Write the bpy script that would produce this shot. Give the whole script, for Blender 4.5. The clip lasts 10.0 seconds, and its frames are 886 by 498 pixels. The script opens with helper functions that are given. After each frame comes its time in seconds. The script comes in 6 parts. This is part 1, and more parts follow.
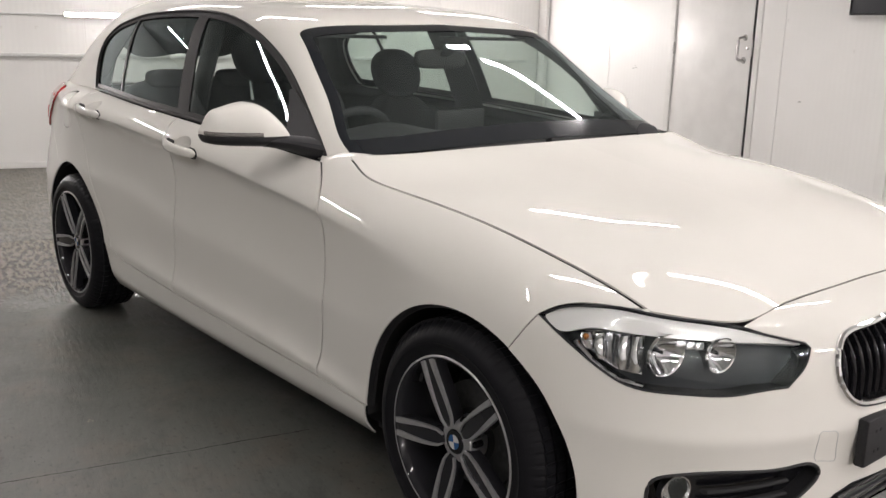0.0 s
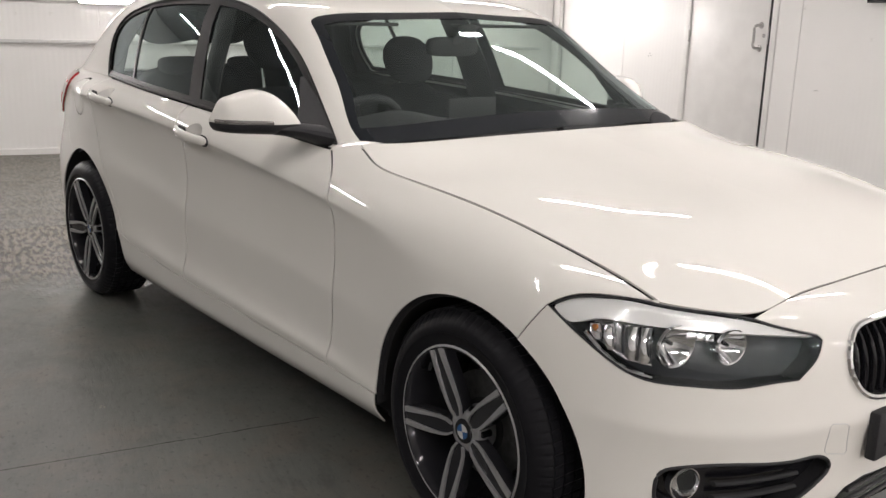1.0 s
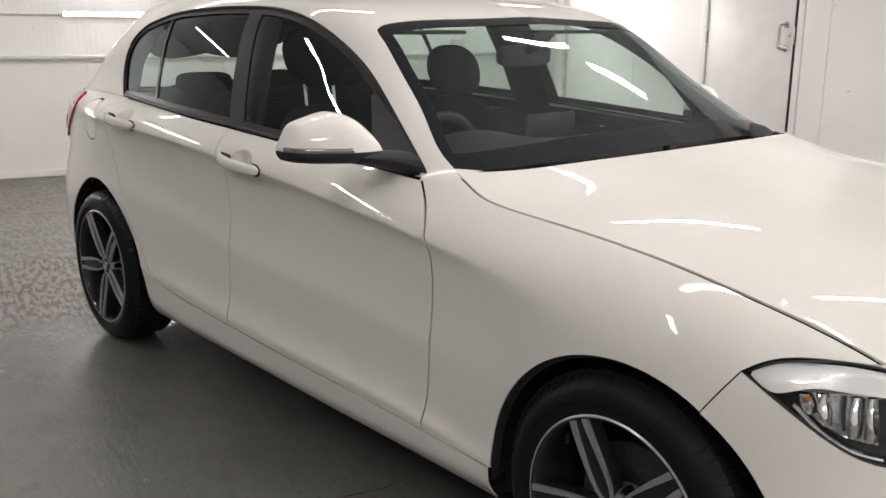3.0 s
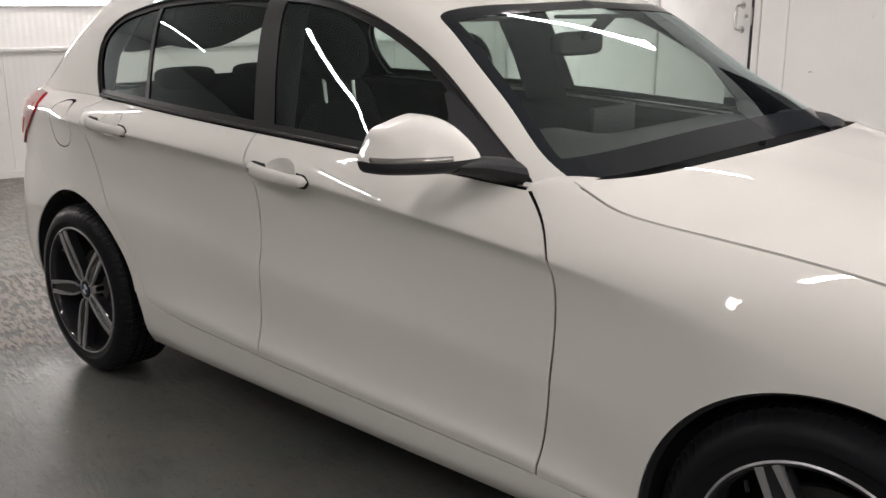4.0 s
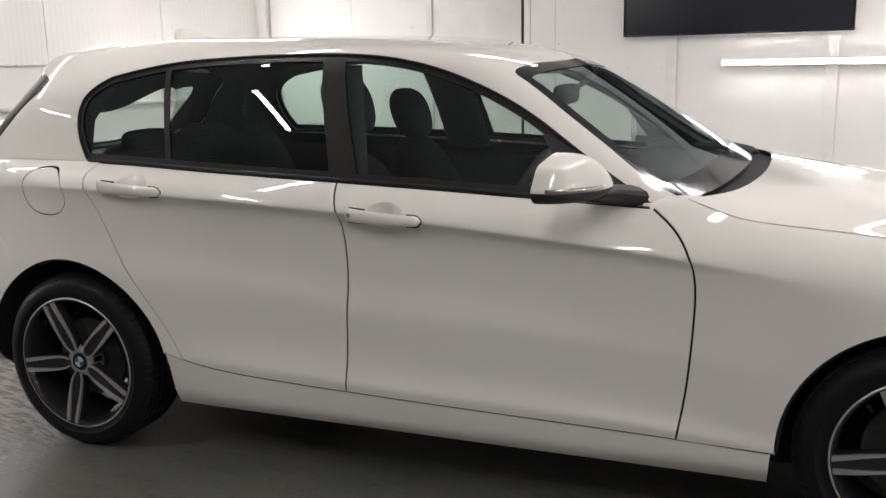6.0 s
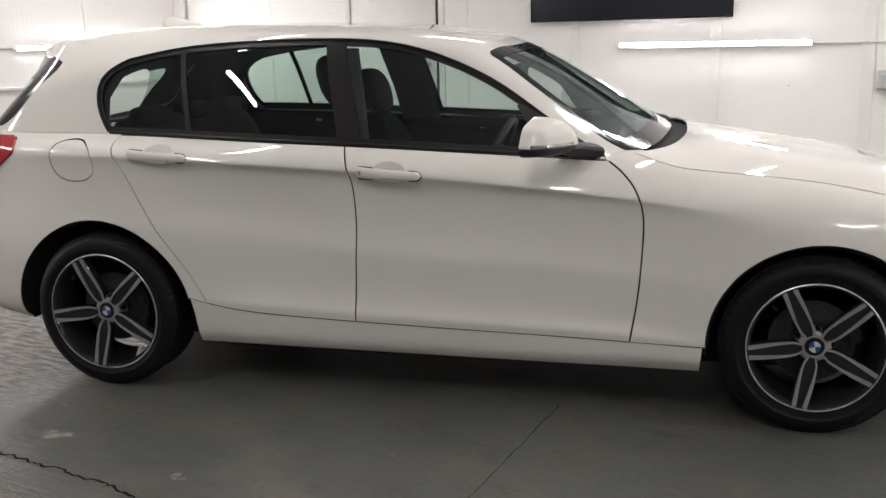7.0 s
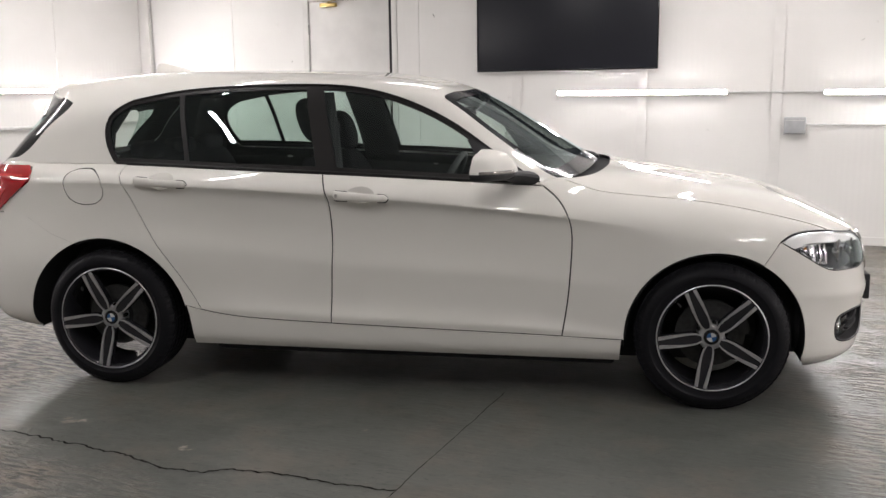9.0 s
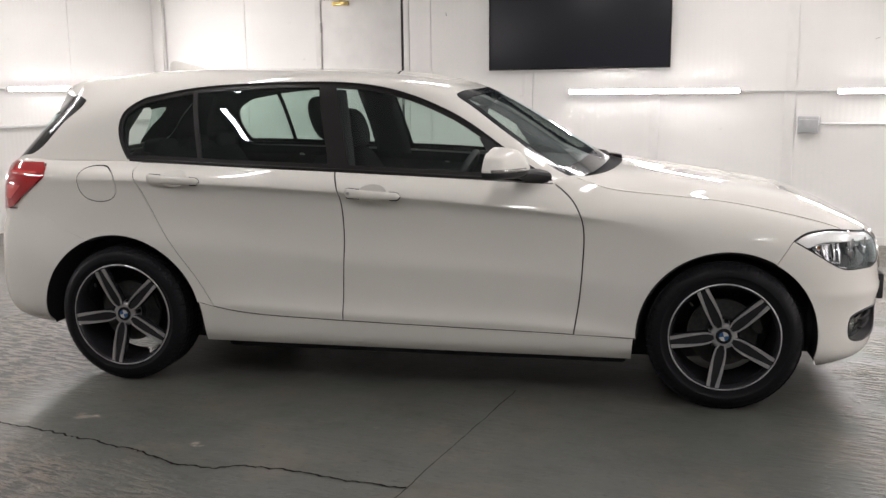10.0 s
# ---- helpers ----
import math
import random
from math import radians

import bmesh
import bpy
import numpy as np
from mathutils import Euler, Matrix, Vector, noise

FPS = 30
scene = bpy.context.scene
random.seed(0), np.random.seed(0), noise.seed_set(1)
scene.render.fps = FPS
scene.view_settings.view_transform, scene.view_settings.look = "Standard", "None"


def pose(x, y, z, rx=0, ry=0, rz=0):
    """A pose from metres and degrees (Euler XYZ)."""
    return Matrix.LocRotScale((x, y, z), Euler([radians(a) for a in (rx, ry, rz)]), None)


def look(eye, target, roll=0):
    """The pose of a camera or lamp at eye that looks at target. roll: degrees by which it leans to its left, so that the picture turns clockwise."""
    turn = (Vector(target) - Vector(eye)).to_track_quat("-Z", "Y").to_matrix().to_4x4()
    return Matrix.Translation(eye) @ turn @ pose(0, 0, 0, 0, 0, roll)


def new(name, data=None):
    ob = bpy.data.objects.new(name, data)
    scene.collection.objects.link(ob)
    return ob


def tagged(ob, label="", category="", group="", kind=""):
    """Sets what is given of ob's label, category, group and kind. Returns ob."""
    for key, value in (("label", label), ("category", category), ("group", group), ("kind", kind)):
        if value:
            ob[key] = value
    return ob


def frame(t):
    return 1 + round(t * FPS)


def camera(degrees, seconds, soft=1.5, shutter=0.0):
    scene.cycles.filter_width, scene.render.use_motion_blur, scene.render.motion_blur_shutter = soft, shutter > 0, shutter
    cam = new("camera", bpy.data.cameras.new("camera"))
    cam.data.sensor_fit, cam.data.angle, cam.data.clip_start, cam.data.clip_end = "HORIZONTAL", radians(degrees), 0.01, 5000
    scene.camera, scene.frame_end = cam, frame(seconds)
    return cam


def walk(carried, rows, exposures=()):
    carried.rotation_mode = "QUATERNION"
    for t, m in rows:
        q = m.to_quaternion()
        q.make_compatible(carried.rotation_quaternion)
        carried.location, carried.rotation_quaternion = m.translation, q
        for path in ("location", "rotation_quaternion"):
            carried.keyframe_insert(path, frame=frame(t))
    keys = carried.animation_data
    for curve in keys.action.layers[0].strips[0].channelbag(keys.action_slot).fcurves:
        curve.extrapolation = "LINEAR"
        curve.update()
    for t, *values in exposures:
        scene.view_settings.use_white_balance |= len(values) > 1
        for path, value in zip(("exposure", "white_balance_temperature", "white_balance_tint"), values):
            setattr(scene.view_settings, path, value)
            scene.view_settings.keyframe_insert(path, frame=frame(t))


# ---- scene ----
import functools

from mathutils.geometry import delaunay_2d_cdt

cam = camera(51.1, 10.0)
PATH = [
    (0, (4.756, -1.228, 1.325), (3.024, -0.342, 0.862), 1.5),
    (0.5, (4.753, -1.224, 1.327), (3.021, -0.348, 0.848), 1.6),
    (1, (4.753, -1.216, 1.328), (3.014, -0.358, 0.838), 1.6),
    (1.5, (4.748, -1.205, 1.333), (2.996, -0.375, 0.839), 1.4),
    (2, (4.663, -1.21, 1.334), (2.903, -0.383, 0.867), 0.7),
    (2.5, (4.443, -1.286, 1.335), (2.699, -0.43, 0.862), -0.1),
    (3, (4.234, -1.355, 1.324), (2.52, -0.442, 0.846), 0.4),
    (3.2, (4.112, -1.361, 1.305), (2.394, -0.443, 0.845), 0.0),
    (4.3, (3.603, -1.762, 1.338), (2.082, -0.563, 0.835), -0.3),
    (4.5, (3.552, -1.871, 1.343), (2.076, -0.607, 0.869), -0.4),
    (5, (3.375, -2.110, 1.345), (1.984, -0.744, 0.869), -1.3),
    (5.2, (3.304, -2.208, 1.350), (1.972, -0.801, 0.853), -1.9),
    (6.3, (3.074, -2.932, 1.342), (2.030, -1.270, 0.958), -0.9),
    (6.5, (3.094, -3.092, 1.347), (2.083, -1.422, 0.913), -1.3),
    (7, (3.09, -3.434, 1.352), (2.207, -1.694, 0.913), -1.2),
    (7.5, (3.134, -3.71, 1.359), (2.323, -1.924, 0.968), -0.8),
    (8, (3.268, -3.912, 1.354), (2.448, -2.13, 0.968), -0.4),
    (8.5, (3.308, -4.019, 1.353), (2.571, -2.19, 1.016), -0.6),
    (9, (3.322, -4.054, 1.345), (2.536, -2.247, 1.002), -0.7),
    (9.5, (3.316, -4.056, 1.34), (2.509, -2.259, 0.995), -0.6),
    (10, (3.319, -4.057, 1.341), (2.512, -2.26, 0.996), -0.6),
]
walk(cam, [(t, look(eye, target, roll)) for t, eye, target, roll in PATH], [(0, 0.18, 6500, 10), (3.2, 0.18, 6480, 10), (4.5, 0.12, 6460, 10), (6.5, 0.18, 6410, 10), (8, 0.21, 6400, 10), (10, 0.22, 6400, 10)])

# ---- world and lamps ----
world = bpy.data.worlds.new("world")
world.use_nodes = True
scene.world = world
world.node_tree.nodes["Background"].inputs[0].default_value = (0.8, 0.85, 0.9, 1)
world.node_tree.nodes["Background"].inputs[1].default_value = 0.02
TUBE_POWER, CEILING_POWER = 195.0, 62.0

# ---- materials ----


def material(name, color, rough=0.5, metal=0.0, **more):
    m = bpy.data.materials.new(name)
    m.use_nodes = True
    b = m.node_tree.nodes["Principled BSDF"]
    b.inputs["Base Color"].default_value = (*color, 1)
    b.inputs["Roughness"].default_value = rough
    b.inputs["Metallic"].default_value = metal
    for key, value in more.items():
        b.inputs[key.replace("_", " ")].default_value = value
    return m


def node(m, kind, **values):
    n = m.node_tree.nodes.new(kind)
    for key, value in values.items():
        n.inputs[key].default_value = value
    return n


def color_mix(m):
    n = m.node_tree.nodes.new("ShaderNodeMix")
    n.data_type = "RGBA"
    return n


def link(m, a, b):
    m.node_tree.links.new(a, b)


def grain(m, scale, low, high, bump=0.0, detail=6, distance=0.002, stretch=(1, 1, 1)):
    """Mottles a material between two colours and gives it relief."""
    b = m.node_tree.nodes["Principled BSDF"]
    co = node(m, "ShaderNodeTexCoord")
    mp = node(m, "ShaderNodeMapping")
    mp.inputs["Scale"].default_value = stretch
    link(m, co.outputs["Object"], mp.inputs["Vector"])
    n = node(m, "ShaderNodeTexNoise", Scale=scale, Detail=detail)
    link(m, mp.outputs[0], n.inputs["Vector"])
    r = node(m, "ShaderNodeValToRGB")
    r.color_ramp.elements[0].color, r.color_ramp.elements[1].color = (*low, 1), (*high, 1)
    r.color_ramp.elements[0].position, r.color_ramp.elements[1].position = 0.3, 0.7
    link(m, n.outputs["Fac"], r.inputs[0])
    link(m, r.outputs[0], b.inputs["Base Color"])
    if bump:
        k = node(m, "ShaderNodeBump", Strength=bump, Distance=distance)
        link(m, n.outputs["Fac"], k.inputs["Height"])
        link(m, k.outputs[0], b.inputs["Normal"])
    return m


def glass(name, tint, mirror=0.06):
    """Thin clear sheet: a mirror by Fresnel over a tinted see-through."""
    m = bpy.data.materials.new(name)
    m.use_nodes = True
    t = m.node_tree
    t.nodes.remove(t.nodes["Principled BSDF"])
    out = t.nodes["Material Output"]
    mix, facing_ = node(m, "ShaderNodeMixShader"), node(m, "ShaderNodeLayerWeight", Blend=0.5)
    power, gloss = node(m, "ShaderNodeMath"), node(m, "ShaderNodeMath")
    power.operation, gloss.operation = "POWER", "MULTIPLY_ADD"
    link(m, facing_.outputs["Facing"], power.inputs[0])
    power.inputs[1].default_value = 4.5
    link(m, power.outputs[0], gloss.inputs[0])
    gloss.inputs[1].default_value, gloss.inputs[2].default_value = 1 - mirror, mirror
    see, gl = node(m, "ShaderNodeBsdfTransparent"), node(m, "ShaderNodeBsdfGlossy", Roughness=0.0)
    gl.inputs[0].default_value = (0.84, 0.97, 1.0, 1)
    see.inputs[0].default_value = (*tint, 1)
    link(m, gloss.outputs[0], mix.inputs[0])
    link(m, see.outputs[0], mix.inputs[1])
    link(m, gl.outputs[0], mix.inputs[2])
    link(m, mix.outputs[0], out.inputs[0])
    return m


def glow(name, color, power):
    m = material(name, color, 0.4)
    b = m.node_tree.nodes["Principled BSDF"]
    b.inputs["Emission Color"].default_value = (*color, 1)
    b.inputs["Emission Strength"].default_value = power
    return m


PAINT = material("white_car_paint", (0.72, 0.70, 0.66), 0.32, 0.0, Coat_Weight=1.0, Coat_Roughness=0.015, Coat_IOR=1.5, Specular_IOR_Level=0.0)
_b = PAINT.node_tree.nodes["Principled BSDF"]
_n = node(PAINT, "ShaderNodeTexNoise", Scale=3.0, Detail=3.0)
_r = node(PAINT, "ShaderNodeValToRGB")
_r.color_ramp.elements[0].color, _r.color_ramp.elements[1].color = (0.66, 0.645, 0.605, 1), (0.69, 0.675, 0.64, 1)
_c = node(PAINT, "ShaderNodeTexCoord")
link(PAINT, _c.outputs["Object"], _n.inputs["Vector"])
link(PAINT, _n.outputs["Fac"], _r.inputs[0])
link(PAINT, _r.outputs[0], _b.inputs["Base Color"])
FRIT_INK = material("black_glass_print", (0.014, 0.016, 0.019), 0.10, 0.0, Specular_IOR_Level=0.35)
BLACK_GLOSS = material("black_gloss_plastic", (0.008, 0.008, 0.010), 0.12)
BLACK = grain(material("black_plastic", (0.012, 0.012, 0.013), 0.5, 0.0, Specular_IOR_Level=0.3), 300, (0.014, 0.014, 0.016), (0.026, 0.026, 0.028), 0.15)
TRIM = material("satin_black_trim", (0.011, 0.010, 0.010), 0.45, 0.0, Specular_IOR_Level=0.25)
LINER = material("dark_liner", (0.030, 0.030, 0.032), 0.9, 0.0, Specular_IOR_Level=0.2)
RUBBER = material("tyre_rubber", (0.0100, 0.0100, 0.0118), 0.40, 0.0, Specular_IOR_Level=0.09)


def tread_relief(m, count, inner):
    """Slanted grooves across the tread and shoulder of a wheel that turns about its own y axis."""
    b = m.node_tree.nodes["Principled BSDF"]
    co, xyz = node(m, "ShaderNodeTexCoord"), node(m, "ShaderNodeSeparateXYZ")
    link(m, co.outputs["Object"], xyz.inputs[0])

    def calc(kind, a, c=None, d=None):
        n = node(m, "ShaderNodeMath")
        n.operation = kind
        for k, v in enumerate((a, c, d)):
            if isinstance(v, (int, float)):
                n.inputs[k].default_value = v
            elif v is not None:
                link(m, v, n.inputs[k])
        return n.outputs[0]

    x, y, z = xyz.outputs
    turn = calc("MULTIPLY", calc("ARCTAN2", z, x), count)
    slant = calc("MULTIPLY_ADD", calc("ABSOLUTE", y), 40.0, turn)
    groove = calc("GREATER_THAN", calc("SINE", slant), 0.80)
    radius = calc("SQRT", calc("ADD", calc("MULTIPLY", x, x), calc("MULTIPLY", z, z)))
    mask = calc("MULTIPLY", groove, calc("GREATER_THAN", radius, inner))
    k = node(m, "ShaderNodeBump", Strength=1.0, Distance=0.004)
    k.invert = True
    link(m, mask, k.inputs["Height"])
    dust = node(m, "ShaderNodeTexNoise", Scale=55.0, Detail=5.0)
    link(m, co.outputs["Object"], dust.inputs["Vector"])
    k2 = node(m, "ShaderNodeBump", Strength=0.25, Distance=0.002)
    link(m, dust.outputs["Fac"], k2.inputs["Height"])
    link(m, k.outputs[0], k2.inputs["Normal"])
    link(m, k2.outputs[0], b.inputs["Normal"])


tread_relief(RUBBER, 56, 0.290)
CHROME = material("chrome", (0.85, 0.85, 0.86), 0.06, 1.0)
SILVER = grain(material("machined_alloy", (0.44, 0.44, 0.45), 0.36, 0.7), 90, (0.40, 0.40, 0.41), (0.48, 0.48, 0.49), 0.05)
RIM_BLACK = material("gloss_black_alloy", (0.019, 0.019, 0.022), 0.08, 0.0, Specular_IOR_Level=0.35)
STEEL = grain(material("brushed_steel", (0.45, 0.44, 0.42), 0.35, 1.0), 40, (0.35, 0.34, 0.33), (0.5, 0.49, 0.48), 0.05)
GLASS_SIDE = glass("side_glass", (0.78, 0.87, 0.835), 0.10)
GLASS_REAR = glass("privacy_glass", (0.62, 0.72, 0.68), 0.09)
GLASS_FRONT = glass("windscreen_glass", (0.80, 0.87, 0.83), 0.125)
LENS = glass("lamp_lens", (0.93, 0.94, 0.94), 0.05)
FABRIC = grain(material("dark_seat_cloth", (0.020, 0.020, 0.022), 0.95, 0.0, Specular_IOR_Level=0.08), 320, (0.012, 0.012, 0.014), (0.022, 0.022, 0.025), 0.2)
CABIN = grain(material("dark_cabin_plastic", (0.030, 0.030, 0.032), 0.6, 0.0, Specular_IOR_Level=0.2), 150, (0.016, 0.016, 0.018), (0.026, 0.026, 0.028), 0.2)
RED = material("red_lamp_lens", (0.36, 0.010, 0.014), 0.06, 0.0, Coat_Weight=1.0)
RED_BRIGHT = material("bright_red_reflector", (0.62, 0.04, 0.04), 0.15, 0.0, Coat_Weight=1.0)
ORANGE = material("amber_bulb", (0.42, 0.17, 0.05), 0.2)
BLUE = material("blue_enamel", (0.025, 0.08, 0.20), 0.15)
WHITE = material("white_enamel", (0.5, 0.5, 0.5), 0.2)
TUBE = glow("lit_tube", (1.0, 0.935, 0.915), TUBE_POWER)
# south ceiling row, given extra power to brighten the car's near side
TUBE_SOUTH = glow("lit_south_tube", (1.0, 0.950, 0.925), 1.45 * CEILING_POWER)
TUBE_CEILING = glow("lit_ceiling_tube", (1.0, 0.935, 0.915), CEILING_POWER)
WHITE_PLASTIC = grain(material("white_plastic", (0.6, 0.6, 0.58), 0.4), 20, (0.55, 0.55, 0.54), (0.64, 0.64, 0.62))
GREY_PLASTIC = grain(material("grey_plastic", (0.42, 0.43, 0.44), 0.45), 20, (0.38, 0.39, 0.40), (0.45, 0.46, 0.47))
BRASS = material("brass", (0.55, 0.42, 0.16), 0.3, 1.0)


def wall_paint(name, ribs):
    """White painted insulated panel with faint upright ribs, scuffs and small stains."""
    m = material(name, (0.74, 0.73, 0.71), 0.42)
    b = m.node_tree.nodes["Principled BSDF"]
    co = node(m, "ShaderNodeTexCoord")
    big = node(m, "ShaderNodeTexNoise", Scale=0.9, Detail=5.0)
    link(m, co.outputs["Object"], big.inputs["Vector"])
    r = node(m, "ShaderNodeValToRGB")
    r.color_ramp.elements[0].color, r.color_ramp.elements[1].color = (0.78, 0.77, 0.75, 1), (0.87, 0.86, 0.84, 1)
    r.color_ramp.elements[0].position, r.color_ramp.elements[1].position = 0.3, 0.75
    link(m, big.outputs["Fac"], r.inputs[0])
    spots = node(m, "ShaderNodeTexNoise", Scale=7.0, Detail=8.0, Roughness=0.7)
    link(m, co.outputs["Object"], spots.inputs["Vector"])
    pick = node(m, "ShaderNodeValToRGB")
    pick.color_ramp.elements[0].position, pick.color_ramp.elements[1].position = 0.66, 0.74
    pick.color_ramp.elements[0].color, pick.color_ramp.elements[1].color = (0, 0, 0, 1), (0.5, 0.5, 0.5, 1)
    link(m, spots.outputs["Fac"], pick.inputs[0])
    mix = color_mix(m)
    link(m, pick.outputs[0], mix.inputs["Factor"])
    link(m, r.outputs[0], mix.inputs[6])
    mix.inputs[7].default_value = (0.5, 0.47, 0.42, 1)
    link(m, mix.outputs[2], b.inputs["Base Color"])
    wave = node(m, "ShaderNodeTexWave", Scale=ribs, Distortion=0.0)
    wave.bands_direction = "X"
    link(m, co.outputs["Object"], wave.inputs["Vector"])
    k = node(m, "ShaderNodeBump", Strength=0.15, Distance=0.003)
    link(m, wave.outputs["Fac"], k.inputs["Height"])
    k2 = node(m, "ShaderNodeBump", Strength=0.08, Distance=0.004)
    link(m, big.outputs["Fac"], k2.inputs["Height"])
    link(m, k.outputs[0], k2.inputs["Normal"])
    link(m, k2.outputs[0], b.inputs["Normal"])
    return m


WALL = wall_paint("white_panel_wall", 6.5)
CEIL = grain(material("grey_ceiling", (0.36, 0.36, 0.35), 0.8), 3, (0.32, 0.32, 0.31), (0.40, 0.40, 0.39))


def floor_paint():
    """Grey-green painted concrete, worn to rough brushed patches, with stains and gloss that varies."""
    m = material("painted_concrete", (0.1, 0.11, 0.105), 0.3, 0.0, Specular_IOR_Level=0.5)
    b = m.node_tree.nodes["Principled BSDF"]
    co = node(m, "ShaderNodeTexCoord")

    def noise_of(scale, detail, rough=0.5, stretch=(1, 1, 1)):
        mp = node(m, "ShaderNodeMapping")
        mp.inputs["Scale"].default_value = stretch
        link(m, co.outputs["Object"], mp.inputs["Vector"])
        n = node(m, "ShaderNodeTexNoise", Scale=scale, Detail=detail, Roughness=rough)
        link(m, mp.outputs[0], n.inputs["Vector"])
        return n.outputs["Fac"]

    def ramp(source, a, z, low=(0, 0, 0), high=(1, 1, 1)):
        r = node(m, "ShaderNodeValToRGB")
        r.color_ramp.elements[0].position, r.color_ramp.elements[1].position = a, z
        r.color_ramp.elements[0].color, r.color_ramp.elements[1].color = (*low, 1), (*high, 1)
        link(m, source, r.inputs[0])
        return r.outputs[0]

    def calc(kind, a, c, d=None):
        n = node(m, "ShaderNodeMath")
        n.operation = kind
        for k, v in enumerate((a, c, d)):
            if isinstance(v, (int, float)):
                n.inputs[k].default_value = v
            elif v is not None:
                link(m, v, n.inputs[k])
        return n.outputs[0]

    def blend(fac, a, c):
        mix = color_mix(m)
        link(m, fac, mix.inputs["Factor"])
        for k, v in ((6, a), (7, c)):
            if isinstance(v, tuple):
                mix.inputs[k].default_value = (*v, 1)
            else:
                link(m, v, mix.inputs[k])
        return mix.outputs[2]

    xyz = node(m, "ShaderNodeSeparateXYZ")
    link(m, co.outputs["Object"], xyz.inputs[0])
    cloud, fine, edge = noise_of(0.7, 6), noise_of(26, 8, 0.65), noise_of(3.0, 7, 0.65)
    x, y = xyz.outputs[0], xyz.outputs[1]
    ragged = calc("SUBTRACT", edge, 0.5)
    # one bay keeps its paint; the slabs on both sides of it and beyond the crack are worn down to tamped concrete
    west = ramp(calc("MULTIPLY_ADD", ragged, -1.1, calc("MULTIPLY_ADD", x, -1.0, 0.5)), 0.36, 0.80)
    east = ramp(calc("MULTIPLY_ADD", ragged, 1.1, calc("SUBTRACT", x, 3.05)), 0.28, 0.55)
    west = calc("MULTIPLY", west, calc("MULTIPLY_ADD", calc("GREATER_THAN", x, -1.29), 0.5, 0.5))
    west = calc("MULTIPLY", west, ramp(calc("MULTIPLY_ADD", ragged, 0.8, calc("ADD", y, 2.2)), 0.25, 0.75, (0.3, 0.3, 0.3)))
    south = ramp(calc("MULTIPLY_ADD", ragged, 0.9, calc("MULTIPLY_ADD", y, -1.0, -1.25)), 0.25, 0.60)
    south = calc("MULTIPLY", south, ramp(calc("MULTIPLY_ADD", ragged, 1.6, calc("MULTIPLY_ADD", x, -0.5, 1.0)), 0.25, 0.75))
    worn = calc("MAXIMUM", calc("MAXIMUM", west, calc("MULTIPLY", east, 0.75)), calc("MULTIPLY", south, 0.8))
    ridge = noise_of(40, 4, 0.55, (0.25, 1, 1))
    lump = noise_of(95, 4, 0.6, (0.22, 1, 1))
    relief = calc("MULTIPLY_ADD", lump, 0.25, ramp(ridge, 0.42, 0.57))
    paint = ramp(cloud, 0.3, 0.7, (0.068, 0.073, 0.066), (0.098, 0.102, 0.092))
    paint = blend(ramp(fine, 0.56, 0.74, (0, 0, 0), (0.7, 0.7, 0.7)), paint, (0.128, 0.126, 0.112))
    paint = blend(ramp(noise_of(9, 8, 0.72, (0.45, 1, 1)), 0.52, 0.62, (0, 0, 0), (0.6, 0.6, 0.6)), paint, (0.048, 0.050, 0.045))
    paint = blend(ramp(noise_of(2.6, 8, 0.70), 0.50, 0.62, (0, 0, 0), (0.75, 0.75, 0.75)), paint, (0.118, 0.107, 0.090))
    paint = blend(ramp(noise_of(55, 5, 0.6, (0.6, 1, 1)), 0.58, 0.66, (0, 0, 0), (0.65, 0.65, 0.65)), paint, (0.036, 0.035, 0.031))
    # bare concrete; pale ridge tops and dark hollows also carry painted grazing light
    bare = ramp(relief, 0.25, 0.95, (0.036, 0.031, 0.026), (0.205, 0.176, 0.138))
    ground = blend(calc("MULTIPLY", worn, 0.9), paint, bare)
    ground = blend(ramp(noise_of(3.5, 9, 0.75), 0.66, 0.72, (0, 0, 0), (0.7, 0.7, 0.7)), ground, (0.045, 0.043, 0.038))
    link(m, ground, b.inputs["Base Color"])
    link(m, calc("MULTIPLY_ADD", worn, 0.10, ramp(noise_of(5, 8, 0.7), 0.3, 0.72, (0.27, 0.27, 0.27), (0.44, 0.44, 0.44))), b.inputs["Roughness"])
    k = node(m, "ShaderNodeBump", Strength=1.0, Distance=0.011)
    link(m, calc("MULTIPLY", relief, calc("MULTIPLY_ADD", worn, 0.965, 0.035)), k.inputs["Height"])
    link(m, k.outputs[0], b.inputs["Normal"])
    return m


FLOOR = floor_paint()
JOINT = grain(material("joint_dirt", (0.03, 0.03, 0.027), 0.95, 0.0, Specular_IOR_Level=0.1), 9, (0.016, 0.015, 0.013), (0.060, 0.062, 0.056))
CRACK = material("crack_dirt", (0.010, 0.009, 0.008), 0.95, 0.0, Specular_IOR_Level=0.1)

# ---- mesh helpers ----


def mesh_of(name, verts, faces, mat, smooth=False):
    me = bpy.data.meshes.new(name)
    me.from_pydata([tuple(v) for v in verts], [], faces)
    me.materials.append(mat)
    if smooth:
        me.shade_smooth()
    return me


def from_bm(name, bm, mat, smooth=True, angle=35):
    me = bpy.data.meshes.new(name)
    bmesh.ops.recalc_face_normals(bm, faces=bm.faces)
    bm.to_mesh(me)
    bm.free()
    me.materials.append(mat)
    if smooth:
        me.shade_smooth()
        me.set_sharp_from_angle(angle=radians(angle))
    return me


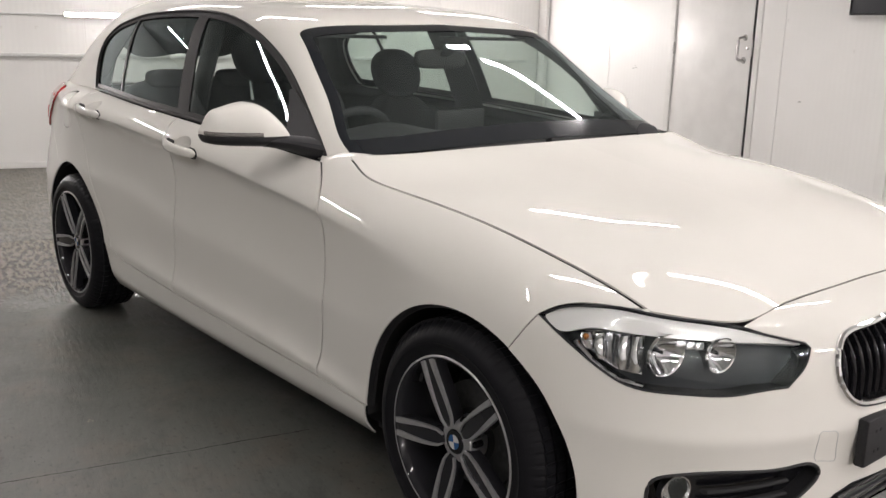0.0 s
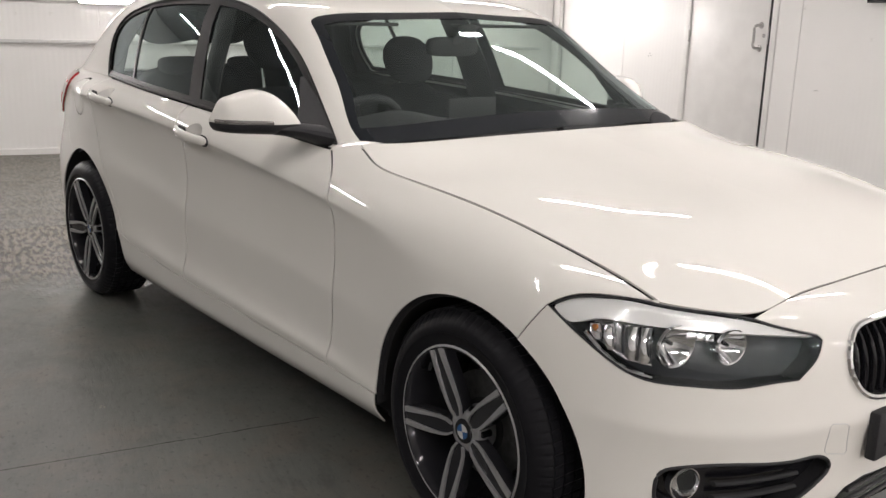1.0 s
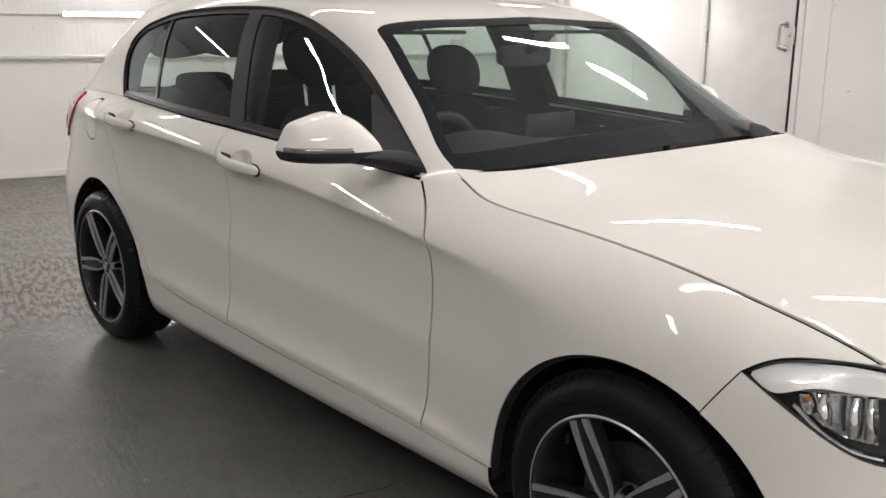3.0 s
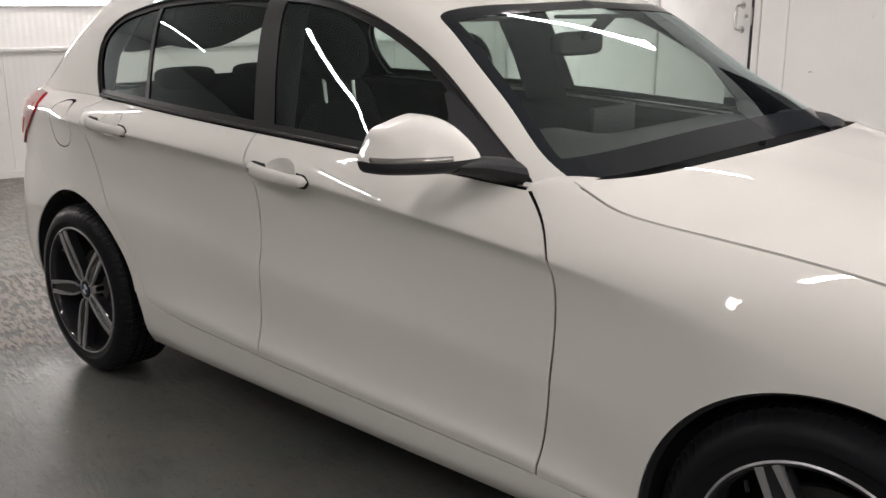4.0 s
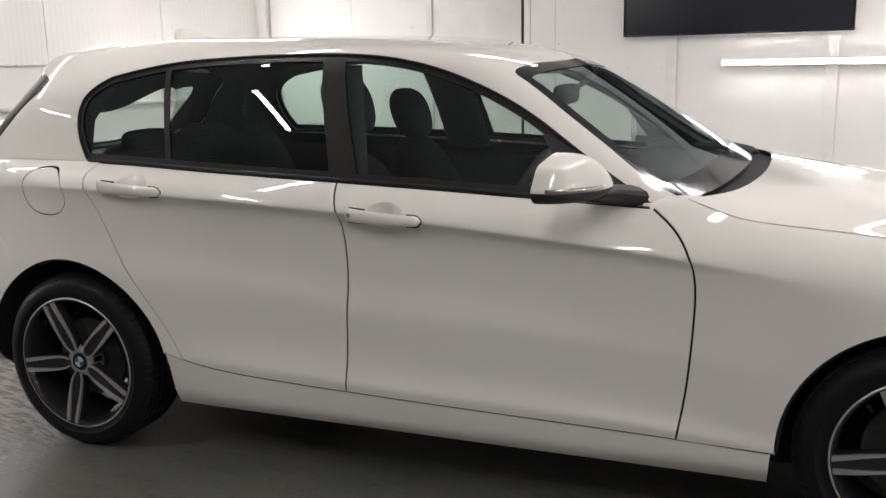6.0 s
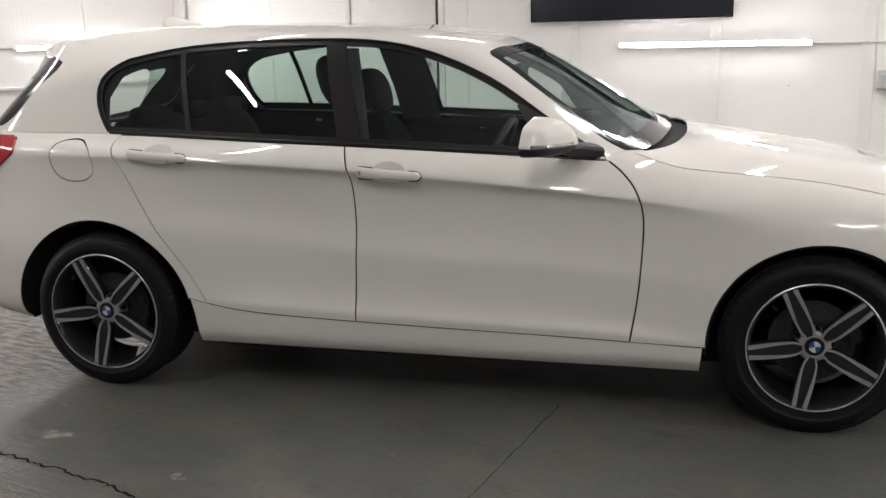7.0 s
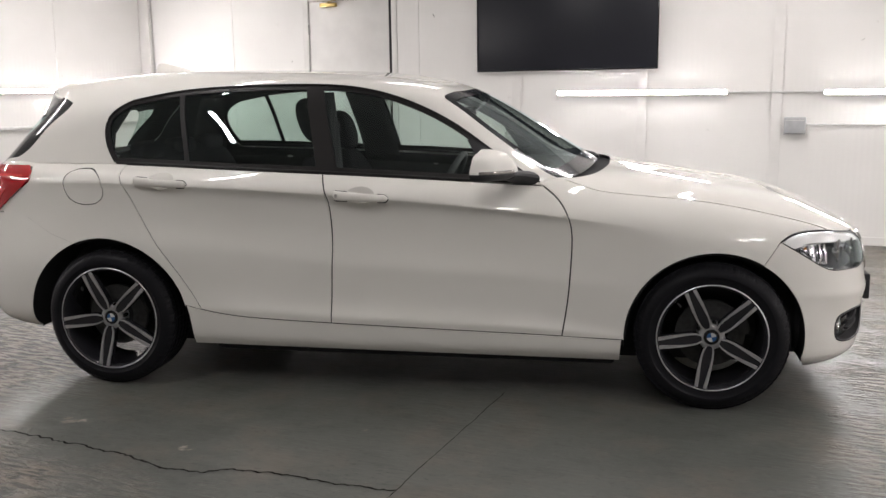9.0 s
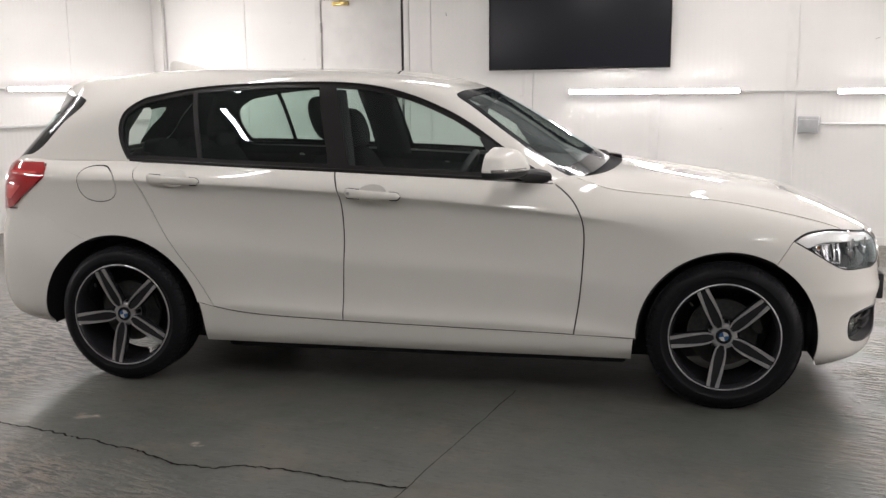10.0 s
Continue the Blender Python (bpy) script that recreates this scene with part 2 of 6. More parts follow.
def part(name, data, mat, parent, label="", m=None):
    """Links a bmesh or a mesh as one object under a thing or a part."""
    me = from_bm(name, data, mat) if isinstance(data, bmesh.types.BMesh) else data
    ob = new(name, me)
    ob.parent = parent
    if m is not None:
        ob.matrix_basis = m
    return tagged(ob, label)


def thing(name, label, category, group="", kind="", m=None):
    ob = new(name)
    if m is not None:
        ob.matrix_basis = m
    return tagged(ob, label, category, group, kind)


def box(bm, lo, hi, bevel=0.0, segments=2):
    """A bevelled box between two corners."""
    g = bmesh.ops.create_cube(bm, size=1.0)
    c = [(a + b) / 2 for a, b in zip(lo, hi)]
    d = [abs(b - a) for a, b in zip(lo, hi)]
    bmesh.ops.transform(bm, matrix=Matrix.Translation(c) @ Matrix.Diagonal((*d, 1)), verts=g["verts"])
    if bevel:
        es = list({e for v in g["verts"] for e in v.link_edges})
        bmesh.ops.bevel(bm, geom=es, offset=bevel, segments=segments, profile=0.5, affect="EDGES")
    return bm


def boxed(lo, hi, bevel=0.0, segments=2):
    return box(bmesh.new(), lo, hi, bevel, segments)


def tube(bm, pts, radius, sides=10, closed=False):
    """A round bar along points."""
    pts = [Vector(p) for p in pts]
    n = len(pts)
    rings = []
    for i, p in enumerate(pts):
        a = pts[(i - 1) % n] if closed or i else pts[0]
        b = pts[(i + 1) % n] if closed or i < n - 1 else pts[-1]
        d = (b - a).normalized()
        up = Vector((0, 0, 1)) if abs(d.z) < 0.9 else Vector((1, 0, 0))
        e1 = d.cross(up).normalized()
        e2 = d.cross(e1)
        r = radius[i] if isinstance(radius, (list, tuple)) else radius
        rings.append([bm.verts.new(p + r * (math.cos(2 * math.pi * k / sides) * e1 + math.sin(2 * math.pi * k / sides) * e2)) for k in range(sides)])
    for i in range(n if closed else n - 1):
        a, b = rings[i], rings[(i + 1) % n]
        for k in range(sides):
            bm.faces.new((a[k], a[(k + 1) % sides], b[(k + 1) % sides], b[k]))
    if not closed:
        bm.faces.new(rings[0])
        bm.faces.new(rings[-1][::-1])
    return bm


def lathe(profile, steps=48, closed=False):
    """Turns a profile of (radius, along) round the y axis."""
    bm = bmesh.new()
    rings = []
    for k in range(steps):
        a = 2 * math.pi * k / steps
        rings.append([bm.verts.new((r * math.cos(a), y, r * math.sin(a))) for r, y in profile])
    n = len(profile)
    for k in range(steps):
        a, b = rings[k], rings[(k + 1) % steps]
        for i in range(n if closed else n - 1):
            j = (i + 1) % n
            bm.faces.new((a[i], a[j], b[j], b[i]))
    bmesh.ops.remove_doubles(bm, verts=bm.verts, dist=1e-6)
    return bm


def spline_matrix(knots):
    """Second derivatives of the natural cubic through values at knots, as a matrix on those values."""
    n = len(knots)
    h = np.diff(knots)
    a, b = np.eye(n), np.zeros((n, n))
    for i in range(1, n - 1):
        a[i, i - 1:i + 2] = h[i - 1] / 6, (h[i - 1] + h[i]) / 3, h[i] / 6
        b[i, i - 1:i + 2] = 1 / h[i - 1], -1 / h[i - 1] - 1 / h[i], 1 / h[i]
    return np.linalg.solve(a, b)


def spline_terms(knots, t):
    """For each t the span's index and the four weights of values and second derivatives."""
    i = np.clip(np.searchsorted(knots, t) - 1, 0, len(knots) - 2)
    h = knots[i + 1] - knots[i]
    b = (t - knots[i]) / h
    a = 1 - b
    return i, a, b, (a ** 3 - a) * h * h / 6, (b ** 3 - b) * h * h / 6


def curve(points, step=0.02):
    """A smooth curve through a few points, as evenly spread points."""
    p = np.array(points, float)
    k = np.concatenate([[0], np.cumsum(np.linalg.norm(np.diff(p, axis=0), axis=1))])
    m = spline_matrix(k) @ p
    t = np.linspace(0, k[-1], max(2, int(k[-1] / step) + 1))
    i, a, b, c, d = spline_terms(k, t)
    return [tuple(q) for q in a[:, None] * p[i] + b[:, None] * p[i + 1] + c[:, None] * m[i] + d[:, None] * m[i + 1]]


def line(*points, step=0.02):
    """Straight runs through points, as evenly spread points."""
    out = []
    for a, b in zip(points, points[1:]):
        a, b = np.array(a, float), np.array(b, float)
        n = max(1, int(np.linalg.norm(b - a) / step))
        out += [tuple(a + (b - a) * k / n) for k in range(n)]
    return out + [tuple(map(float, points[-1]))]


def loop(*runs):
    """Joins runs of points into one closed outline, leaving out doubled ends."""
    out = []
    for p in (q for r in runs for q in r):
        if not out or math.dist(p, out[-1]) > 1e-4:
            out.append(p)
    if math.dist(out[0], out[-1]) < 1e-4:
        out.pop()
    return out


def arc(cx, cz, r, a0, a1, n=40):
    return [(cx + r * math.cos(radians(a0 + (a1 - a0) * k / n)), cz + r * math.sin(radians(a0 + (a1 - a0) * k / n))) for k in range(n + 1)]


class Sheet:
    """A smooth surface lofted through a few sections, each of the same number of points."""

    def __init__(self, sections):
        c = np.array(sections, float)
        self.u = np.concatenate([[0], np.cumsum(np.linalg.norm(np.diff(c, axis=0), axis=2).mean(1))])
        self.v = np.concatenate([[0], np.cumsum(np.linalg.norm(np.diff(c, axis=1), axis=2).mean(0))])
        self.c = c
        self.mu = np.einsum("ij,jkl->ikl", spline_matrix(self.u), c)
        self.dv = spline_matrix(self.v)
        gu, gv = np.meshgrid(np.linspace(0, self.u[-1], 220), np.linspace(0, self.v[-1], 90), indexing="ij")
        self.gu, self.gv = gu.ravel(), gv.ravel()
        self.gp = self.at(self.gu, self.gv)

    def at(self, u, v):
        u, v = np.asarray(u, float), np.asarray(v, float)
        i, a, b, c, d = (q if q.ndim == 0 else q for q in spline_terms(self.u, u))
        e = lambda w: w[:, None, None]
        row = e(a) * self.c[i] + e(b) * self.c[i + 1] + e(c) * self.mu[i] + e(d) * self.mu[i + 1]
        m = np.einsum("ij,njk->nik", self.dv, row)
        j, a, b, c, d = spline_terms(self.v, v)
        n = np.arange(len(u))
        return a[:, None] * row[n, j] + b[:, None] * row[n, j + 1] + c[:, None] * m[n, j] + d[:, None] * m[n, j + 1]

    def normal(self, u, v):
        h = 2e-3
        du = self.at(u + h, v) - self.at(u - h, v)
        dv = self.at(u, v + h) - self.at(u, v - h)
        n = np.cross(dv, du)
        n /= np.maximum(np.linalg.norm(n, axis=1), 1e-12)[:, None]
        return n

    def find(self, targets, axes=(0, 1, 2), keep=None):
        """Where on the surface points lie: by the given axes alone, or nearest in space."""
        axes = list(axes)
        res = []
        ok = np.ones(len(self.gu), bool) if keep is None else keep(self.gp)
        gp, gu, gv = self.gp[ok][:, axes], self.gu[ok], self.gv[ok]
        for p in np.array(targets, float):
            k = int(np.argmin(((gp - p) ** 2).sum(1)))
            q = np.array([gu[k], gv[k]])
            for _ in range(8):
                h = 1e-3
                f = self.at([q[0], q[0] + h, q[0]], [q[1], q[1], q[1] + h])[:, axes]
                j = np.stack([(f[1] - f[0]) / h, (f[2] - f[0]) / h], 1)
                step = np.linalg.lstsq(j, p - f[0], rcond=None)[0]
                q = q + np.clip(step, -0.05, 0.05)
                q = np.clip(q, [0, 0], [self.u[-1], self.v[-1]])
            res.append(tuple(q))
        return res


def inside(poly, x, y):
    px, py = np.array(poly).T
    qx, qy = np.roll(px, -1), np.roll(py, -1)
    hit = np.zeros(np.shape(x), bool)
    for a, b, c, d in zip(px, py, qx, qy):
        if b != d:
            hit ^= ((b > y) != (d > y)) & (x < (c - a) * (y - b) / (d - b) + a)
    return hit


def trimmed(name, sheet, outer, mat, holes=(), depth=0.012, offset=0.0, side=-1, cell=(0.022, 0.012), solid=False):
    """A panel cut out of a sheet along outlines in the sheet's own u, v, with its edges folded in by depth. side -1: the car's right, 1: its left, 0: both in one."""
    rings = [[tuple(map(float, q)) for q in r] for r in (outer, *holes)]
    pts, edges = [], []
    for r in rings:
        k = len(pts)
        pts += r
        edges += [(k + i, k + (i + 1) % len(r)) for i in range(len(r))]
    rim = np.array(pts)
    du, dv = cell
    gu, gv = np.meshgrid(np.arange(math.floor(rim[:, 0].min() / du), rim[:, 0].max() / du + 1) * du, np.arange(math.floor(rim[:, 1].min() / dv), rim[:, 1].max() / dv + 1) * dv, indexing="ij")
    gu, gv = gu.ravel(), gv.ravel()
    within = lambda x, y: functools.reduce(lambda q, r: q & ~inside(r, x, y), rings[1:], inside(rings[0], x, y))
    ok = within(gu, gv)
    gu, gv = gu[ok], gv[ok]
    # keep the inner points a little off the outlines
    near = np.full(len(gu), 9.0)
    for i, j in edges:
        a, b = rim[i] / cell, rim[j] / cell
        d = b - a
        t = np.clip(((gu / du - a[0]) * d[0] + (gv / dv - a[1]) * d[1]) / max(d @ d, 1e-12), 0, 1)
        near = np.minimum(near, np.hypot(gu / du - a[0] - t * d[0], gv / dv - a[1] - t * d[1]))
    gu, gv = gu[near > 0.4], gv[near > 0.4]
    pts += list(zip(gu.tolist(), gv.tolist()))
    found, _, faces, _, _, _ = delaunay_2d_cdt([Vector(q) for q in pts], edges, [], 0, 1e-7)
    uva = np.array([tuple(q) for q in found])
    tri = np.array([list(f) for f in faces])
    mid = uva[tri].mean(1)
    tri = tri[within(mid[:, 0], mid[:, 1])]
    q = uva[tri]
    area = (q[:, 1, 0] - q[:, 0, 0]) * (q[:, 2, 1] - q[:, 0, 1]) - (q[:, 2, 0] - q[:, 0, 0]) * (q[:, 1, 1] - q[:, 0, 1])
    tri[area < 0] = tri[area < 0][:, ::-1]
    faces = tri[np.abs(area) > 1e-10].tolist()
    pos, nor = sheet.at(uva[:, 0], uva[:, 1]), sheet.normal(uva[:, 0], uva[:, 1])
    pos = pos + offset * nor
    verts, norms = [pos], [nor]
    n = len(pos)
    for ring in (outer, *holes):
        r = np.array(ring)
        p, m = sheet.at(r[:, 0], r[:, 1]), sheet.normal(r[:, 0], r[:, 1])
        p = p + offset * m
        k = len(r)
        if depth:
            away = np.roll(p, -1, 0) - np.roll(p, 1, 0)
            s = np.cross(away, m)
            s /= np.maximum(np.linalg.norm(s, axis=1), 1e-9)[:, None]
            area = (r[:, 0] * np.roll(r[:, 1], -1) - np.roll(r[:, 0], -1) * r[:, 1]).sum()
            s = s if area < 0 else -s
            s = -s if ring is not outer else s
            verts += [p, p - depth * m]
            norms += [s, s]
            for q in range(k):
                t = (q + 1) % k
                f = [n + q, n + t, n + k + t, n + k + q]
                faces.append(f if area < 0 else f[::-1])
            n += 2 * k
    verts, norms = np.concatenate(verts), np.concatenate(norms)
    if side == 0:
        flip = np.array([1, -1, 1])
        n = len(verts)
        faces = [list(f) for f in faces] + [[i + n for i in f][::-1] for f in faces]
        verts, norms = np.concatenate([verts * flip, verts]), np.concatenate([norms * flip, norms])
    else:
        verts[:, 1] *= side
        norms[:, 1] *= side
    me = mesh_of(name, verts, faces, mat, True)
    if side > 0:
        me.flip_normals()
    me.validate()
    if len(me.vertices) == len(norms):
        me.normals_split_custom_set_from_vertices([tuple(v) for v in norms])
    return me

# ---- the room ----
WALL_Y, WALL_X, CEIL_Z = 4.40, -4.38, 2.75
EAST, SOUTH = 7.2, -9.5
floor = tagged(new("floor", from_bm("floor", boxed((-5.2, SOUTH - 0.2, -0.2), (EAST + 0.2, WALL_Y + 0.2, 0.0)), FLOOR, False)), "grey-green painted concrete floor, worn and cracked", "floor", kind="structure")
tagged(new("ceiling", from_bm("ceiling", boxed((-5.2, SOUTH - 0.2, CEIL_Z), (EAST + 0.2, WALL_Y + 0.2, CEIL_Z + 0.1)), CEIL, False)), "plain grey painted ceiling", "ceiling", kind="structure")
DOOR_L, DOOR_R, DOOR_TOP = -1.83, -0.90, 2.23


def wall_with_door():
    bm = bmesh.new()
    box(bm, (-5.2, 0, 0), (DOOR_L, 0.12, CEIL_Z))
    box(bm, (DOOR_R, 0, 0), (EAST + 0.2, 0.12, CEIL_Z))
    box(bm, (DOOR_L, 0, DOOR_TOP), (DOOR_R, 0.12, CEIL_Z))
    return bm


wall_north = tagged(new("wall_north", from_bm("wall_north", wall_with_door(), WALL, False)), "white painted insulated panel wall with upright joints", "wall", kind="structure")
wall_north.location = (0, WALL_Y + 0.012, 0)
JOINTS = (-5.2, -3.86, -2.78, DOOR_L - 0.07, DOOR_R + 0.08, -0.585, 0.46, 1.65, 2.79, 3.93, 5.07, 6.21, 7.35)


def cladding(wall, x0, x1, z0, z1, front=0.0):
    """One sheet of wall cladding, 12 mm thick, with softened edges."""
    part("panel", boxed((x0 + 0.0025, front - 0.012, z0), (x1 - 0.0025, front, z1), 0.002, 1), WALL, wall)


for a, b in zip(JOINTS, JOINTS[1:]):
    if abs(b - DOOR_R - 0.08) > 0.01:
        cladding(wall_north, a, b, 0.0, CEIL_Z)
cladding(wall_north, DOOR_L - 0.07, DOOR_R + 0.08, DOOR_TOP + 0.05, CEIL_Z)
# the side wall stands a little out of square
SKEW = -4.2
wall_west = tagged(new("wall_west", from_bm("wall_west", boxed((-9.2, 0, 0), (6.2, 0.12, CEIL_Z)), WALL, False)), "white ribbed panel wall with light battens", "wall", kind="structure")
wall_west.matrix_basis = pose(WALL_X - 0.012, -1.0, 0, 0, 0, 90 + SKEW)
for k in range(-4, 9):
    cladding(wall_west, -5.0 + 1.15 * k, -5.0 + 1.15 * (k + 1), 0.0, CEIL_Z)
wall_east = tagged(new("wall_east", from_bm("wall_east", boxed((-8, 0, 0), (8, 0.12, CEIL_Z)), WALL, False)), "plain white panel wall", "wall", kind="structure")
wall_east.matrix_basis = pose(EAST, -2.5, 0, 0, 0, -90)
wall_south = tagged(new("wall_south", from_bm("wall_south", boxed((-6.5, 0, 0), (6.5, 0.12, CEIL_Z)), WALL, False)), "plain white panel wall", "wall", kind="structure")
wall_south.matrix_basis = pose(1.0, SOUTH, 0, 0, 0, 180)

FRAME_PAINT = grain(material("white_door_paint", (0.66, 0.65, 0.63), 0.38), 5, (0.75, 0.74, 0.72), (0.83, 0.82, 0.80), 0.04)


def door():
    """White service door in its frame, with pull handle, lock, hinges and closer. Origin on the wall's face."""
    d = thing("door_1", "white painted service door, closed, with steel pull handle", "door", kind="structure", m=pose(0, WALL_Y, 0))
    leaf = part("leaf", boxed((DOOR_L + 0.006, -0.004, 0.008), (DOOR_R - 0.012, 0.040, DOOR_TOP - 0.006), 0.003), FRAME_PAINT, d)
    for x0, x1, out in ((DOOR_L - 0.062, DOOR_L, 0.018), (DOOR_R + 0.016, DOOR_R + 0.075, 0.004)):
        part("jamb", boxed((x0, -out, 0), (x1, 0.09, DOOR_TOP + 0.055), 0.003), FRAME_PAINT, d)
    part("head", boxed((DOOR_L, -0.018, DOOR_TOP), (DOOR_R + 0.012, 0.09, DOOR_TOP + 0.055), 0.004), FRAME_PAINT, d)
    # dark sheet closing the whole opening behind the leaf
    part("door_backing", boxed((DOOR_L, 0.043, 0), (DOOR_R + 0.012, 0.10, DOOR_TOP), 0.002), LINER, d)
    # dark strip filling the gap by the right jamb, in place of its shade
    part("door_gap_shade", boxed((DOOR_R - 0.011, -0.001, 0.0), (DOOR_R + 0.015, 0.043, DOOR_TOP), 0.001), LINER, d, "dark strip standing in for the shaded door gap")
    for z in (0.35, 1.21, 1.95):
        h = part("hinge", tube(bmesh.new(), [(DOOR_L + 0.002, -0.012, z - 0.05), (DOOR_L + 0.002, -0.012, z + 0.05)], 0.008, 12), STEEL, d, "grey steel hinge")
    x = DOOR_R - 0.085
    pts = [(x, -0.004, 1.315), (x, -0.045, 1.315), (x - 0.012, -0.060, 1.305), (x - 0.016, -0.062, 1.28), (x - 0.016, -0.062, 1.17), (x - 0.012, -0.060, 1.145), (x, -0.045, 1.135), (x, -0.004, 1.135)]
    pull = part("pull_handle", tube(bmesh.new(), curve(pts, 0.012), 0.011, 12), STEEL, d, "brushed steel pull handle")
    for z in (1.315, 1.135):
        part("rose", lathe([(0.0, -0.012), (0.022, -0.012), (0.026, -0.008), (0.026, -0.003)], 28), STEEL, pull, m=pose(x, 0, z))
    part("lock", lathe([(0.0, -0.010), (0.012, -0.010), (0.015, -0.008), (0.015, -0.003)], 24), STEEL, d, "round steel lock", m=pose(DOOR_R - 0.048, 0, 1.235))
    part("keeper", boxed((DOOR_R + 0.004, -0.021, 1.17), (DOOR_R + 0.016, -0.017, 1.30), 0.001), STEEL, d)
    closer = part("closer", boxed((DOOR_L + 0.16, -0.05, 2.165), (DOOR_L + 0.34, -0.004, 2.205), 0.006), BRASS, d, "small brass door closer")
    part("closer_arm", tube(bmesh.new(), [(DOOR_L + 0.25, -0.045, 2.21), (DOOR_L + 0.42, -0.09, 2.235), (DOOR_L + 0.30, -0.02, 2.255)], 0.006, 8), BRASS, closer)
    return d


door()
for x in (0.46, 1.65, 2.79):
    tagged(new("trim_strip", from_bm("trim_strip", boxed((x - 0.075, WALL_Y - 0.018, 0.0), (x + 0.012, WALL_Y - 0.012, CEIL_Z), 0.001, 1), FRAME_PAINT, False)), "white joint cover strip", "trim", kind="structure")
tagged(new("trim_corner", from_bm("trim_corner", boxed((-4.06, WALL_Y - 0.06, 0.0), (-3.86, WALL_Y - 0.012, CEIL_Z), 0.004, 1), FRAME_PAINT, False)), "white corner post", "trim", kind="structure")
tagged(new("baseboard_north", from_bm("baseboard_north", boxed((DOOR_R + 0.08, WALL_Y - 0.026, 0.0), (EAST, WALL_Y - 0.012, 0.07), 0.003), FRAME_PAINT, False)), "low white skirting board", "baseboard", kind="structure")
base_w = tagged(new("baseboard_west", from_bm("baseboard_west", boxed((-5.0, -0.03, 0.0), (5.3, -0.012, 0.055), 0.003), FRAME_PAINT, False)), "low white skirting board", "baseboard", kind="structure")
base_w.matrix_basis = wall_west.matrix_basis

# ---- floor joints, cracks and marks ----


def ribbon(name, points, width, wander, label, seed, z=0.0016, mat=None):
    """A thin uneven dark line lying in the floor."""
    rng = random.Random(seed)
    pts = []
    for (x0, y0), (x1, y1) in zip(points, points[1:]):
        n = max(2, int(math.hypot(x1 - x0, y1 - y0) / 0.014))
        for k in range(n):
            t = k / n
            pts.append((x0 + (x1 - x0) * t, y0 + (y1 - y0) * t))
    pts.append(points[-1])
    vs, drift = [], 0.0
    for k, (x, y) in enumerate(pts):
        a, b = pts[max(0, k - 1)], pts[min(len(pts) - 1, k + 1)]
        d = math.hypot(b[0] - a[0], b[1] - a[1])
        nx, ny = -(b[1] - a[1]) / d, (b[0] - a[0]) / d
        drift = 0.55 * drift + rng.uniform(-1, 1) * wander
        w = width * rng.uniform(0.35, 1.0) / 2
        vs += [(x + nx * (drift + w), y + ny * (drift + w), z), (x + nx * (drift - w), y + ny * (drift - w), z)]
    faces = [(2 * k, 2 * k + 1, 2 * k + 3, 2 * k + 2) for k in range(len(pts) - 1)]
    ob = new(name, mesh_of(name, vs, faces, mat or CRACK))
    return tagged(ob, label, "floor crack", kind="structure")


ribbon("floor_crack", [(-1.6, -1.30), (-0.6, -1.42), (0.162, -1.488), (0.355, -1.488), (0.595, -1.494), (0.923, -1.512), (1.14, -1.553), (1.27, -1.537), (1.349, -1.465), (1.48, -1.452), (1.601, -1.441), (1.74, -1.442), (1.845, -1.431), (1.985, -1.412)], 0.013, 0.0085, "dark wandering crack across the floor", 3)
ribbon("floor_joint", [(1.975, SOUTH), (1.985, -1.4), (1.985, -0.30)], 0.0055, 0.0022, "straight dark joint in the concrete floor", 5, mat=JOINT)
ribbon("floor_joint", [(-1.27, SOUTH), (-1.30, WALL_Y)], 0.008, 0.0010, "straight dark joint in the concrete floor", 6, mat=JOINT)
ribbon("floor_joint", [(5.2, SOUTH), (5.2, WALL_Y)], 0.007, 0.0010, "straight dark joint in the concrete floor", 7, mat=JOINT)
ribbon("floor_joint", [(-4.3, 2.55), (7.2, 2.55)], 0.007, 0.0012, "straight dark joint in the concrete floor", 8, mat=JOINT)
SPOT = grain(material("old_paint_spot", (0.24, 0.22, 0.19), 0.6), 45, (0.13, 0.12, 0.10), (0.33, 0.30, 0.26))


def splash(x, y, size, seed, label="pale dried paint spot on the floor"):
    rng = random.Random(seed)
    bm = bmesh.new()
    for _ in range(5):
        cx, cy = x + rng.uniform(-1, 1) * size * 0.6, y + rng.uniform(-1, 1) * size * 0.6
        n = 11
        vs = []
        for k in range(n):
            a = 2 * math.pi * k / n
            r = size * rng.uniform(0.12, 0.55)
            vs.append(bm.verts.new((cx + r * math.cos(a), cy + r * 0.6 * math.sin(a), 0.0012 + 0.0002 * rng.random())))
        bm.faces.new(vs)
    ob = new("paint_spot", from_bm("paint_spot", bm, SPOT, False))
    return tagged(ob, label, "paint spot", "paint spots on the floor", kind="structure")


for k, (x, y, s) in enumerate(((0.437, -1.300, 0.070), (1.076, -1.365, 0.040), (1.62, -0.95, 0.016), (2.75, -1.28, 0.012), (2.30, -1.62, 0.014), (3.05, -1.45, 0.010), (-0.1, -1.75, 0.02), (0.75, -1.05, 0.012))):
    splash(x, y, s, 20 + k)

SCUFF = material("dark_scuff", (0.10, 0.09, 0.08), 0.8)


